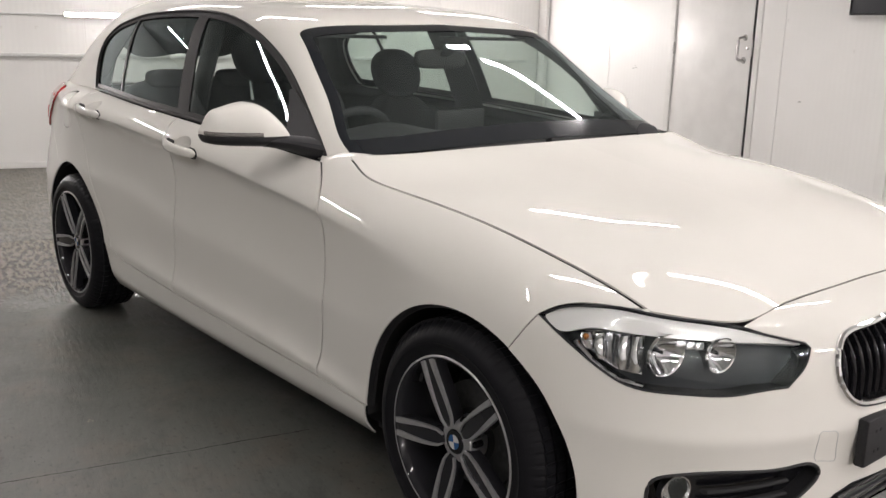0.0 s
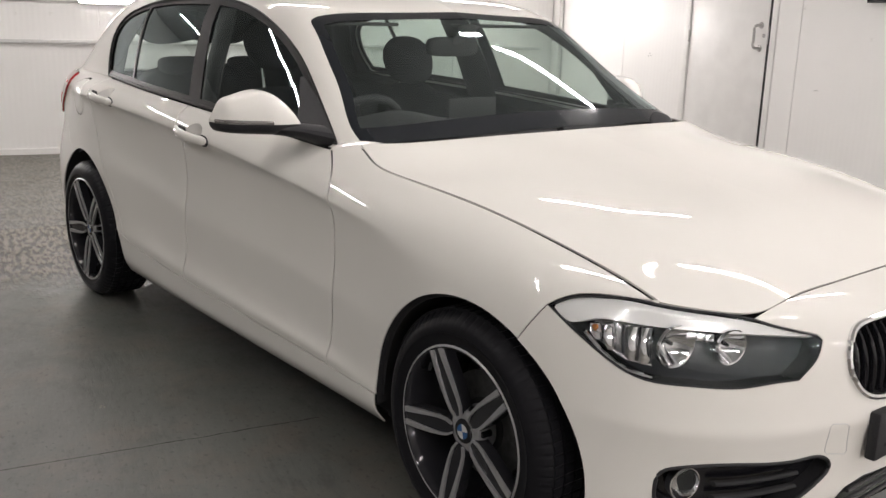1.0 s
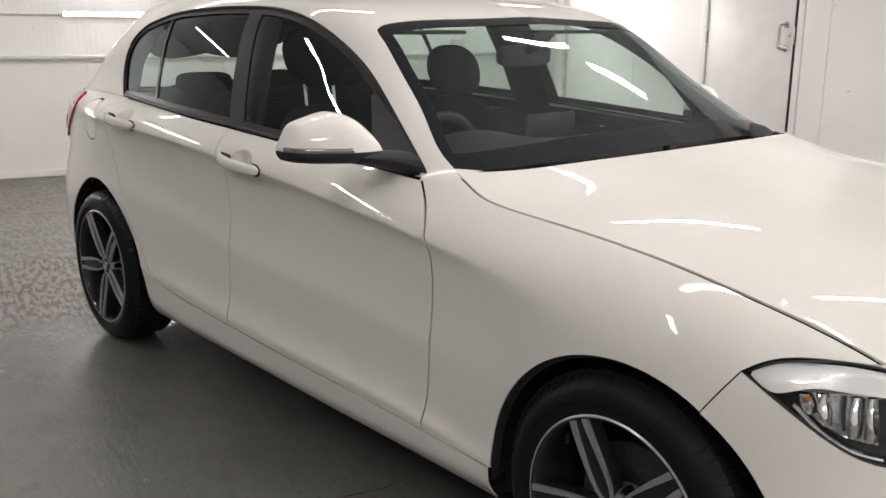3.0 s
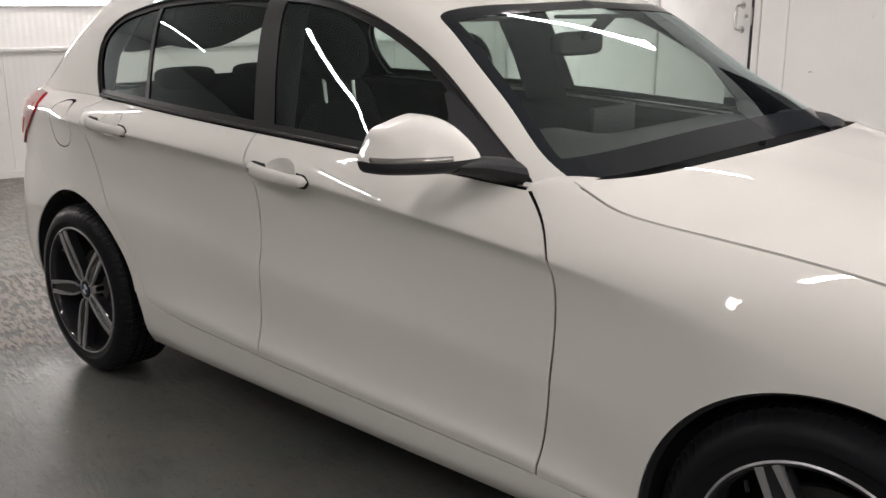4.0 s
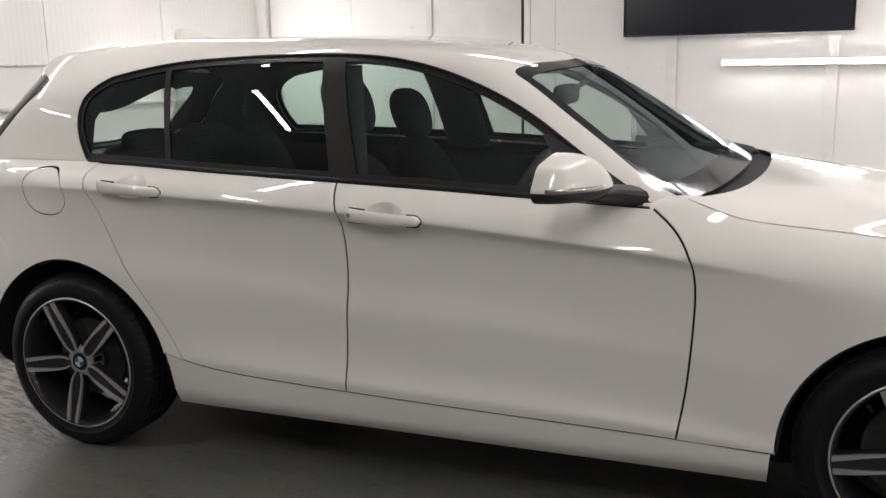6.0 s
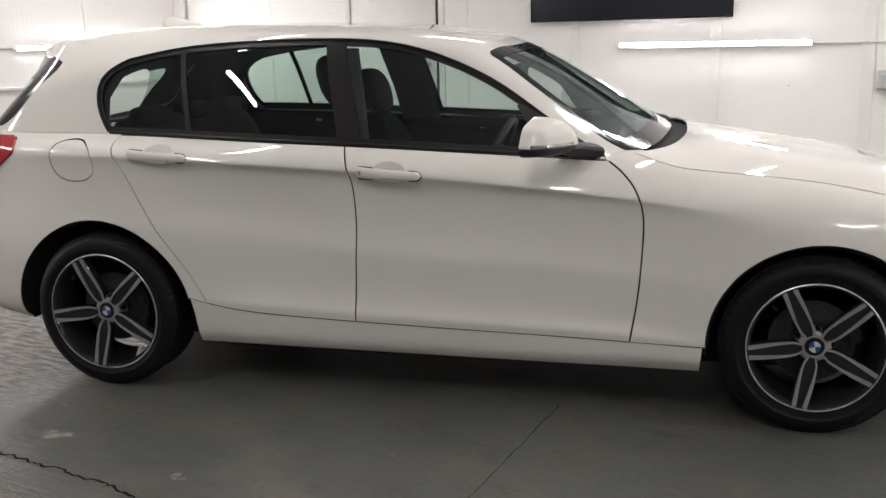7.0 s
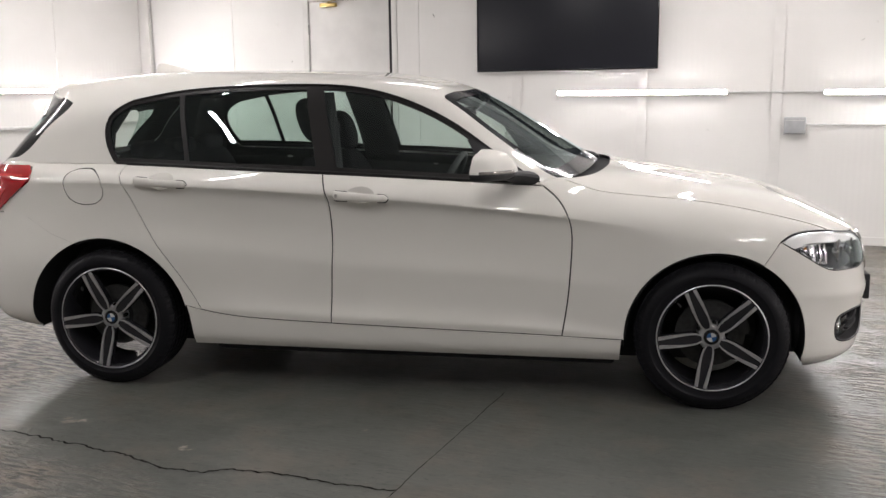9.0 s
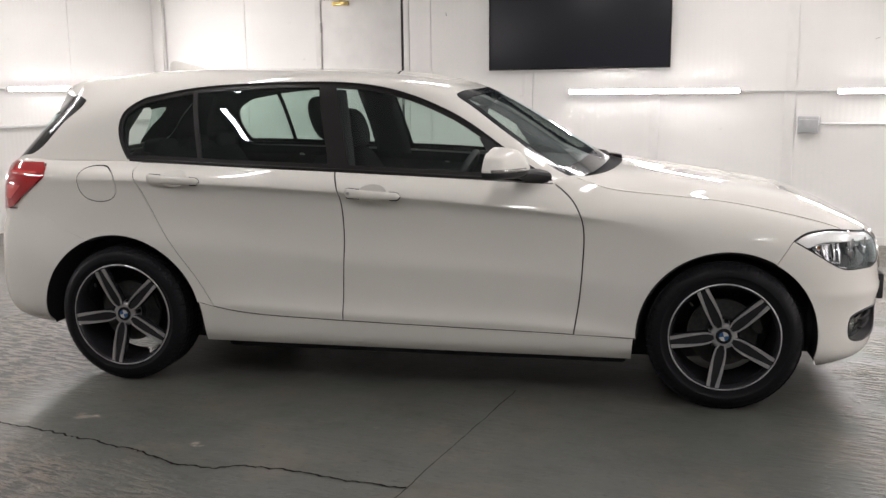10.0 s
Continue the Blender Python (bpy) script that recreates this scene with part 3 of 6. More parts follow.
def scuff(x, z, w, h, seed, m):
    """A few thin dark streaks of dirt on a wall."""
    rng = random.Random(seed)
    bm = bmesh.new()
    for _ in range(3):
        cx, cz = x + rng.uniform(-1, 1) * w, z + rng.uniform(-1, 1) * h
        ring = [(cx + w * rng.uniform(0.15, 0.5) * math.cos(a), cz + h * rng.uniform(0.08, 0.35) * math.sin(a)) for a in [2 * math.pi * k / 9 for k in range(9)]]
        bm.faces.new([bm.verts.new((a, -0.0135 - 0.0003 * rng.random(), b)) for a, b in ring])
    ob = new("scuff_mark", from_bm("scuff_mark", bm, SCUFF, False))
    ob.matrix_basis = m
    return tagged(ob, "small dark scuff marks on the white wall", "scuff mark", "scuff marks on the walls", kind="structure")


for k, (x, z, w, h) in enumerate(((-2.35, 1.02, 0.030, 0.016), (-0.35, 0.86, 0.020, 0.012), (-0.55, 1.45, 0.012, 0.010), (-2.05, 1.62, 0.010, 0.02), (-3.3, 0.75, 0.025, 0.012), (2.2, 0.95, 0.015, 0.008), (3.4, 1.7, 0.012, 0.012), (-0.42, 2.05, 0.01, 0.03))):
    scuff(x, z, w, h, 40 + k, pose(0, WALL_Y, 0))

# ---- things on the walls ----


def television():
    t = thing("television", "large black wall-mounted television, switched off", "television", m=pose(0.055, WALL_Y - 0.012, 1.487))
    W, H = 1.705, 0.96
    part("back", boxed((0.02, -0.05, 0.02), (W - 0.02, -0.012, H - 0.02), 0.01), BLACK, t)
    part("wall_bracket", boxed((0.5, -0.014, 0.25), (W - 0.5, 0.0, 0.70), 0.003), BLACK, t)
    for lo, hi in (((0, -0.066, 0), (W, -0.045, 0.014)), ((0, -0.066, H - 0.011), (W, -0.045, H)), ((0, -0.066, 0.014), (0.011, -0.045, H - 0.011)), ((W - 0.011, -0.066, 0.014), (W, -0.045, H - 0.011))):
        part("bezel", boxed(lo, hi, 0.002), BLACK_GLOSS, t)
    part("screen", boxed((0.011, -0.060, 0.014), (W - 0.011, -0.050, H - 0.011), 0.001), SCREEN, t, "dark glossy blank screen")
    return t


SCREEN = material("dark_screen", (0.010, 0.011, 0.016), 0.38, 0.0, Specular_IOR_Level=0.3)
television()


def junction_box():
    b = thing("junction_box", "grey plastic electrical box on the wall", "electrical box", m=pose(2.83, WALL_Y - 0.012, 0.925))
    part("body", boxed((0, -0.075, 0), (0.170, 0, 0.140), 0.006), GREY_PLASTIC, b)
    part("lid", boxed((0.004, -0.088, 0.006), (0.166, -0.075, 0.134), 0.005), GREY_PLASTIC, b)
    part("lid_seam", boxed((0.012, -0.0895, 0.112), (0.158, -0.0875, 0.118), 0.0005), WHITE_PLASTIC, b)
    for x in (0.03, 0.14):
        part("cable_gland", lathe([(0.0, -0.02), (0.010, -0.02), (0.012, 0.0)], 16), GREY_PLASTIC, b, m=pose(x, -0.04, 0.0, -90, 0, 0))
    return b


junction_box()


def conduit(name, x0, x1, z, m, r=0.0085, label="thin white cable conduit clipped to the wall"):
    c = thing(name, label, "conduit", "wall conduits", m=m)
    part("pipe", tube(bmesh.new(), [(x0, -0.012 - r, z), (x1, -0.012 - r, z)], r, 10), WHITE_PLASTIC, c)
    n = max(2, int((x1 - x0) / 0.6))
    for k in range(n + 1):
        x = x0 + (x1 - x0) * (k + 0.5) / (n + 1)
        part("clip", boxed((x - 0.008, -0.013 - 2 * r, z - r - 0.003), (x + 0.008, -0.010, z + r + 0.003), 0.002), WHITE_PLASTIC, c)


north_m, west_m = pose(0, WALL_Y, 0), wall_west.matrix_basis
conduit("conduit", 2.36, 3.12, 1.275, north_m)
conduit("conduit", 4.65, 5.41, 1.275, north_m)
conduit("conduit", 3.0, 7.1, 1.003, north_m)
conduit("conduit", -2.6, 0.58, 1.355, west_m)
conduit("conduit", 2.11, 3.42, 1.36, west_m)


def trunking():
    t = thing("cable_trunking", "white square cable trunking along the wall", "trunking", m=west_m)
    part("channel", boxed((-4.6, -0.040, 0.985), (5.2, -0.012, 1.020), 0.003), WHITE_PLASTIC, t)
    part("cover", boxed((-4.6, -0.043, 0.989), (5.2, -0.040, 1.016), 0.001), WHITE_PLASTIC, t)


trunking()


def socket(m):
    s = thing("wall_socket", "small white plastic double socket on the trunking", "socket", m=m)
    part("box", boxed((0, -0.055, 0), (0.15, -0.012, 0.088), 0.005), WHITE_PLASTIC, s)
    part("faceplate", boxed((0.003, -0.062, 0.003), (0.147, -0.055, 0.085), 0.003), WHITE_PLASTIC, s)
    for x in (0.03, 0.10):
        part("switch", boxed((x, -0.065, 0.055), (x + 0.018, -0.062, 0.075), 0.001), WHITE_PLASTIC, s)


socket(west_m @ pose(4.15, 0, 1.06))

# ---- the car: its own axes, x forward from the rear axle, y to its left, z up ----
CAR = pose(0.044, 0.012, 0, 0, 0, 13.03)
car = thing("hatchback_car", "glossy white five-door hatchback car with black alloy wheels parked on concrete", "car", m=CAR)


def plan_normals(points):
    p = np.array(points, float)
    k = np.concatenate([[0], np.cumsum(np.linalg.norm(np.diff(p, axis=0), axis=1))])
    m = spline_matrix(k) @ p
    h = np.diff(k)
    d = np.empty_like(p)
    for i in range(len(p)):
        j = min(i, len(h) - 1)
        s = (p[j + 1] - p[j]) / h[j]
        d[i] = s - h[j] * (2 * m[j] + m[j + 1]) / 6 if i == j else s + h[j] * (m[j] + 2 * m[j + 1]) / 6
    n = np.stack([-d[:, 1], d[:, 0]], 1)
    n /= np.linalg.norm(n, axis=1)[:, None]
    n[0], n[-1] = (-1, 0), (1, 0)
    return n


PLAN, SECTIONS = [], []


SWELL = 0.9


def station(x, y, *keys):
    """One place on the plan outline with its upright section: pairs of outward offset and height."""
    PLAN.append((x, y))
    rows = [(keys[k], keys[k + 1]) for k in range(0, len(keys), 2)]
    # extra points close by the creases: crisp where there is one, on the smooth section elsewhere
    crisp = {2: 0.3 < x < 2.3, 4: x > 2.9, 6: -0.5 < x < 2.3}
    q = np.array(rows)
    d = np.concatenate([[0], np.cumsum(np.linalg.norm(np.diff(q, axis=0), axis=1))])
    m = spline_matrix(d) @ q

    def between_keys(i, j, w):
        if crisp[i] and (i, j) == (6, 7):
            # above the swage line the shoulder swells evenly
            c1, c2 = q[7] - q[6], q[8] - q[7]
            c2 = c2 * (np.linalg.norm(c1) / np.linalg.norm(c2))
            return tuple(q[6] + w * c1 + w * (1 - w) * SWELL * (c1 - c2))
        if crisp[i]:
            return tuple(q[i] + w * (q[j] - q[i]))
        t = np.array([d[i] + w * (d[j] - d[i])])
        n, a, b, c, e = spline_terms(d, t)
        return tuple((a[:, None] * q[n] + b[:, None] * q[n + 1] + c[:, None] * m[n] + e[:, None] * m[n + 1])[0])

    out = []
    for k, p in enumerate(rows):
        if k in crisp:
            w = 0.16 if k == 6 else 0.22
            out += [between_keys(k, k - 1, w), p, between_keys(k, k + 1, w)]
        else:
            out.append(p)
    SECTIONS.append(out)


#        plan            sill bottom  sill mid   sill top    crease      middle      under swage  swage       shoulder    belt / bonnet  inner
station(-0.875, 0.00, -0.10, 0.25, -0.04, 0.29, 0.00, 0.38, 0.00, 0.52, -0.01, 0.66, -0.05, 0.80, -0.06, 0.92, -0.07, 0.96, -0.09, 0.985, -0.12, 1.00)
station(-0.855, 0.30, -0.10, 0.25, -0.04, 0.29, 0.00, 0.38, 0.00, 0.52, -0.01, 0.66, -0.05, 0.80, -0.06, 0.92, -0.07, 0.96, -0.09, 0.985, -0.12, 1.00)
station(-0.795, 0.58, -0.09, 0.25, -0.04, 0.29, 0.00, 0.38, 0.00, 0.52, -0.01, 0.66, -0.04, 0.80, -0.05, 0.92, -0.06, 0.97, -0.085, 1.00, -0.12, 1.02)
station(-0.665, 0.760, -0.08, 0.245, -0.03, 0.285, 0.00, 0.38, 0.002, 0.52, -0.008, 0.66, -0.030, 0.80, -0.038, 0.91, -0.064, 0.97, -0.106, 1.008, -0.136, 1.03)
station(-0.420, 0.850, -0.08, 0.235, -0.03, 0.28, -0.004, 0.38, 0.000, 0.52, -0.020, 0.66, -0.052, 0.82, -0.056, 0.925, -0.092, 0.985, -0.148, 1.014, -0.178, 1.04)
station(0.000, 0.874, -0.06, 0.19, -0.03, 0.26, -0.008, 0.36, -0.002, 0.52, 0.000, 0.68, -0.012, 0.875, -0.002, 0.940, -0.045, 0.985, -0.138, 1.014, -0.165, 1.03)
station(0.310, 0.8795, -0.059, 0.19, -0.026, 0.255, -0.006, 0.368, -0.004, 0.50, -0.003, 0.67, -0.016, 0.873, -0.001, 0.931, -0.039, 0.974, -0.113, 1.006, -0.142, 1.018)
station(0.580, 0.8805, -0.058, 0.19, -0.024, 0.25, -0.008, 0.368, -0.021, 0.475, -0.025, 0.65, -0.027, 0.869, 0.000, 0.921, -0.033, 0.963, -0.094, 0.997, -0.124, 1.007)
station(1.050, 0.882, -0.060, 0.19, -0.026, 0.24, -0.008, 0.350, -0.025, 0.45, -0.024, 0.60, -0.026, 0.845, 0.000, 0.898, -0.030, 0.945, -0.082, 0.980, -0.115, 0.99)
station(1.700, 0.882, -0.060, 0.19, -0.026, 0.24, -0.008, 0.336, -0.024, 0.42, -0.023, 0.57, -0.026, 0.797, 0.000, 0.850, -0.032, 0.90, -0.088, 0.949, -0.120, 0.96)
station(2.100, 0.880, -0.060, 0.19, -0.024, 0.24, -0.009, 0.322, -0.020, 0.39, -0.014, 0.54, -0.015, 0.757, -0.002, 0.809, -0.036, 0.865, -0.100, 0.932, -0.135, 0.955)
station(2.450, 0.882, -0.060, 0.19, -0.022, 0.24, -0.012, 0.30, -0.010, 0.36, -0.006, 0.52, -0.005, 0.69, -0.009, 0.765, -0.040, 0.825, -0.112, 0.884, -0.150, 0.900)
station(2.700, 0.882, -0.070, 0.185, -0.030, 0.24, -0.012, 0.31, -0.004, 0.38, 0.000, 0.52, -0.003, 0.65, -0.018, 0.735, -0.052, 0.80, -0.116, 0.855, -0.155, 0.872)
station(2.960, 0.853, -0.090, 0.175, -0.035, 0.22, -0.012, 0.30, -0.004, 0.38, 0.000, 0.50, -0.003, 0.62, -0.014, 0.70, -0.046, 0.76, -0.108, 0.806, -0.150, 0.822)
station(3.170, 0.766, -0.100, 0.165, -0.030, 0.21, -0.010, 0.29, -0.008, 0.385, 0.004, 0.485, -0.006, 0.60, -0.014, 0.67, -0.028, 0.715, -0.050, 0.752, -0.110, 0.778)
station(3.310, 0.600, -0.100, 0.16, -0.030, 0.205, -0.006, 0.28, -0.004, 0.38, 0.010, 0.475, -0.004, 0.59, -0.014, 0.655, -0.032, 0.70, -0.060, 0.737, -0.125, 0.760)
station(3.372, 0.400, -0.090, 0.16, -0.030, 0.20, 0.000, 0.28, 0.004, 0.38, 0.017, 0.468, 0.000, 0.58, -0.014, 0.645, -0.042, 0.70, -0.095, 0.742, -0.165, 0.765)
station(3.405, 0.200, -0.085, 0.16, -0.030, 0.20, 0.000, 0.28, 0.008, 0.38, 0.022, 0.46, 0.000, 0.58, -0.018, 0.650, -0.058, 0.705, -0.132, 0.745, -0.200, 0.768)
station(3.418, 0.000, -0.085, 0.16, -0.030, 0.20, 0.000, 0.28, 0.008, 0.38, 0.024, 0.46, 0.000, 0.58, -0.020, 0.650, -0.064, 0.705, -0.145, 0.745, -0.215, 0.768)
_n = plan_normals(PLAN)
ARCH_F, ARCH_R = (2.700, 0.303, 0.366), (-0.018, 0.280, 0.405)


SHELL = Sheet([[(x + o * a, y + o * b, z) for o, z in keys] for (x, y), (a, b), keys in zip(PLAN, _n, SECTIONS)])

GREEN, BONNET = [], []


def roof_section(*keys):
    """From the belt up over the cantrail to the middle of the roof or the windscreen."""
    GREEN.append([keys[k:k + 3] for k in range(0, len(keys), 3)])


def bonnet_section(*keys):
    """From the bonnet's edge to its middle."""
    BONNET.append([keys[k:k + 3] for k in range(0, len(keys), 3)])


#             belt               window             cantrail            roof edge          roof side         middle
roof_section(-0.68, 0.590, 1.010, -0.64, 0.570, 1.06, -0.58, 0.540, 1.14, -0.53, 0.490, 1.22, -0.68, 0.30, 1.15, -0.72, 0, 1.15)
roof_section(-0.60, 0.665, 1.012, -0.54, 0.625, 1.10, -0.47, 0.570, 1.20, -0.42, 0.500, 1.29, -0.55, 0.30, 1.345, -0.60, 0, 1.355)
roof_section(-0.30, 0.714, 1.016, -0.29, 0.672, 1.13, -0.28, 0.605, 1.255, -0.28, 0.510, 1.345, -0.30, 0.30, 1.398, -0.31, 0, 1.410)
roof_section(0.00, 0.738, 1.014, 0.00, 0.698, 1.15, 0.00, 0.628, 1.295, 0.00, 0.535, 1.378, 0.00, 0.30, 1.425, 0.00, 0, 1.436)
roof_section(0.50, 0.786, 1.000, 0.50, 0.735, 1.17, 0.50, 0.645, 1.350, 0.50, 0.560, 1.400, 0.50, 0.30, 1.436, 0.50, 0, 1.446)
roof_section(1.05, 0.801, 0.980, 1.05, 0.745, 1.16, 1.05, 0.645, 1.352, 1.05, 0.560, 1.392, 1.05, 0.30, 1.420, 1.05, 0, 1.430)
roof_section(1.35, 0.798, 0.967, 1.369, 0.731, 1.130, 1.388, 0.642, 1.303, 1.453, 0.587, 1.331, 1.506, 0.297, 1.353, 1.524, 0, 1.361)
roof_section(1.40, 0.797, 0.965, 1.42, 0.730, 1.12, 1.44, 0.645, 1.282, 1.51, 0.595, 1.306, 1.57, 0.30, 1.330, 1.59, 0, 1.338)
roof_section(1.462, 0.796, 0.962, 1.481, 0.729, 1.105, 1.501, 0.651, 1.251, 1.573, 0.605, 1.270, 1.639, 0.306, 1.2975, 1.66, 0, 1.3055)
roof_section(1.72, 0.790, 0.948, 1.73, 0.735, 1.03, 1.745, 0.690, 1.098, 1.80, 0.655, 1.112, 1.88, 0.34, 1.155, 1.90, 0, 1.166)
roof_section(1.98, 0.775, 0.935, 1.99, 0.760, 0.945, 2.01, 0.745, 0.955, 2.07, 0.715, 0.958, 2.17, 0.38, 0.975, 2.20, 0, 0.985)
ROOF = Sheet(GREEN)
bonnet_section(2.085, 0.744, 0.956, 2.178, 0.645, 0.9675, 2.232, 0.45, 0.977, 2.255, 0.2, 0.981, 2.258, 0, 0.982)
bonnet_section(2.30, 0.775, 0.902, 2.345, 0.64, 0.926, 2.375, 0.44, 0.951, 2.385, 0.2, 0.957, 2.385, 0, 0.958)
bonnet_section(2.55, 0.770, 0.874, 2.55, 0.63, 0.904, 2.55, 0.44, 0.9255, 2.55, 0.2, 0.930, 2.55, 0, 0.931)
bonnet_section(2.82, 0.760, 0.838, 2.82, 0.61, 0.866, 2.82, 0.43, 0.8840, 2.82, 0.2, 0.888, 2.82, 0, 0.889)
bonnet_section(3.05, 0.733, 0.780, 3.06, 0.59, 0.812, 3.07, 0.42, 0.830, 3.075, 0.2, 0.834, 3.075, 0, 0.835)
bonnet_section(3.157, 0.712, 0.750, 3.272, 0.563, 0.7295, 3.282, 0.42, 0.742, 3.275, 0.2, 0.745, 3.272, 0, 0.746)
HOOD = Sheet(BONNET)
# the bonnet's edge lies on the wing's own surface
_rows = [HOOD.at(np.full(len(HOOD.v), u), HOOD.v) for u in np.linspace(0, HOOD.u[-1], 22)]
_seam = curve([(2.070, 0.747, 0.9575), (2.125, 0.763, 0.941), (2.204, 0.779, 0.917), (2.271, 0.779, 0.906), (2.341, 0.773, 0.898), (2.464, 0.762, 0.887), (2.656, 0.755, 0.867), (2.837, 0.741, 0.835), (2.998, 0.724, 0.798), (3.157, 0.712, 0.750)], 0.01)
_at = np.linspace(0, len(_seam) - 1, 22)
_uv = np.array(SHELL.find([_seam[round(k)] for k in _at]))
for _r, _p in zip(_rows, SHELL.at(_uv[:, 0], _uv[:, 1])):
    _r[0] = _p
HOOD = Sheet(_rows)

# seams, in x and z of the side view
BELT = [(-0.02, 1.014), (0.25, 1.008), (0.5, 0.999), (1.04, 0.979), (1.5, 0.958), (1.985, 0.934)]
SEAM_A = [(1.985, 0.934), (2.06, 0.873), (2.10, 0.803), (2.112, 0.648), (2.098, 0.455), (2.075, 0.301)]
SEAM_B = [(1.025, 0.9795), (1.055, 0.897), (1.068, 0.80), (1.072, 0.65), (1.066, 0.497), (1.062, 0.3235)]
SEAM_C = [(0.065, 1.0125), (0.09, 0.955), (0.113, 0.913), (0.224, 0.708), (0.351, 0.528), (0.452, 0.368)]
SILL_TOP = [(0.380, 0.386), (0.452, 0.368), (0.563, 0.348), (0.78, 0.332), (1.062, 0.3235), (2.075, 0.301), (2.325, 0.294)]
GAP = 0.0030


def shrink(poly, by):
    """Draws a closed outline in by a little."""
    p = np.array(poly, float)
    a = np.roll(p, 1, 0)
    b = np.roll(p, -1, 0)
    e = b - a
    e /= np.maximum(np.linalg.norm(e, axis=1), 1e-9)[:, None]
    area = (p[:, 0] * b[:, 1] - b[:, 0] * p[:, 1]).sum()
    n = np.stack([-e[:, 1], e[:, 0]], 1) * (1 if area > 0 else -1)
    return [tuple(q) for q in p + by * n]


def side_uv(poly, gap=GAP):
    """An outline of the side view, on the lower body."""
    return SHELL.find(shrink(poly, gap) if gap else poly, (0, 2), lambda p: (p[:, 1] > 0.66))


def between(run, a, b):
    """The piece of a run of points whose x lies between a and b."""
    return [p for p in run if a - 1e-6 <= p[0] <= b + 1e-6]


belt, seam_a, seam_b, seam_c, sill_top = (curve(c, 0.015) for c in (BELT, SEAM_A, SEAM_B, SEAM_C, SILL_TOP))
arch_f = lambda a0, a1: arc(*ARCH_F, a0, a1)
arch_r = lambda a0, a1: arc(*ARCH_R, a0, a1)
FUEL = [(-0.105 + 0.106 * math.copysign(abs(math.cos(a)) ** 0.85, math.cos(a)) - 0.012 * math.sin(a), 0.918 + 0.080 * math.copysign(abs(math.sin(a)) ** 0.85, math.sin(a))) for a in [2 * math.pi * k / 48 for k in range(48)]]

front_door_edge = loop(between(belt, 1.03, 1.985), seam_a, between(sill_top, 1.066, 2.07)[::-1], seam_b[::-1])
rear_door_edge = loop(between(belt, 0.07, 1.02), seam_b, between(sill_top, 0.46, 1.058)[::-1], seam_c[::-1])
sill_edge = loop(sill_top, line((2.325, 0.294), (2.318, 0.192)), line((2.318, 0.192), (0.394, 0.196)), line((0.394, 0.196), (0.394, 0.27), (0.388, 0.335), (0.380, 0.386)))
_e = HOOD.at(np.linspace(0.004, HOOD.u[-1] - 0.004, 90), np.zeros(90))
bonnet_side = [(float(x), float(z)) for x, y, z in _e]
LAMP_TIP = (2.945, 0.713)
fender_edge = loop(curve([(1.99, 0.936), (2.04, 0.948), bonnet_side[0]]), bonnet_side, curve([(3.15, 0.751), (3.08, 0.753), (3.04, 0.751), (2.985, 0.739), LAMP_TIP]),
                   line(LAMP_TIP, (2.883, 0.620)), arch_f(60, 181.5), line((2.334, 0.294), (2.078, 0.299)), seam_a[::-1])
quarter_edge = loop(line((-0.60, 1.014), (-0.56, 1.024), (-0.4, 1.026), (-0.2, 1.025), (-0.03, 1.021)), line((-0.03, 1.021), (0.065, 1.0125)), seam_c,
                    line((0.452, 0.368), (0.380, 0.386)), arch_r(14.5, 112), line((-0.163, 0.658), (-0.30, 0.70), (-0.42, 0.765), (-0.605, 0.796)), line((-0.605, 0.796), (-0.412, 0.938), (-0.412, 0.965), (-0.43, 1.000), (-0.60, 1.014)))
_top = SHELL.find(line((-0.163, 0.658), (-0.30, 0.70), (-0.42, 0.765), (-0.565, 0.793)), (0, 2), lambda p: p[:, 1] > 0.66)
_arch = SHELL.find(loop(line((-0.425, 0.238), (-0.413, 0.245)), arch_r(185.7, 112)), (0, 2), lambda p: p[:, 1] > 0.66)
_ub, _vb = _top[-1]
bumper_top = [(u, _vb - 0.004) for u in np.linspace(_ub - 0.01, 0.0, 50)]
rear_bumper_uv = loop(_top, bumper_top, [(0.0, v) for v in np.linspace(_vb - 0.004, 0.003, 30)], [(u, 0.003) for u in np.linspace(0.0, _arch[0][0] - 0.01, 50)], _arch)
tailgate_uv = loop([(u, _vb + 0.001) for u in np.linspace(_ub - 0.015, 0.0, 50)], [(0.0, v) for v in np.linspace(_vb + 0.001, SHELL.v[-1] - 0.01, 20)], [(u, SHELL.v[-1] - 0.01) for u in np.linspace(0.0, _ub - 0.015, 50)], [(_ub - 0.015, v) for v in np.linspace(SHELL.v[-1] - 0.01, _vb + 0.001, 20)])
HANDLES = ((1.088, 1.337, 0.890), (0.160, 0.416, 0.944))


def dish_ring(x0, x1, z):
    """The oval hollow behind a door handle."""
    mid = (x0 + x1) / 2
    return SHELL.find([(mid - 0.002 + 0.064 * math.cos(w), z + 0.004 + 0.037 * math.sin(w)) for w in [2 * math.pi * k / 40 for k in range(40)]], (0, 2), lambda p: p[:, 1] > 0.66)


DISHES = [dish_ring(*h) for h in HANDLES]

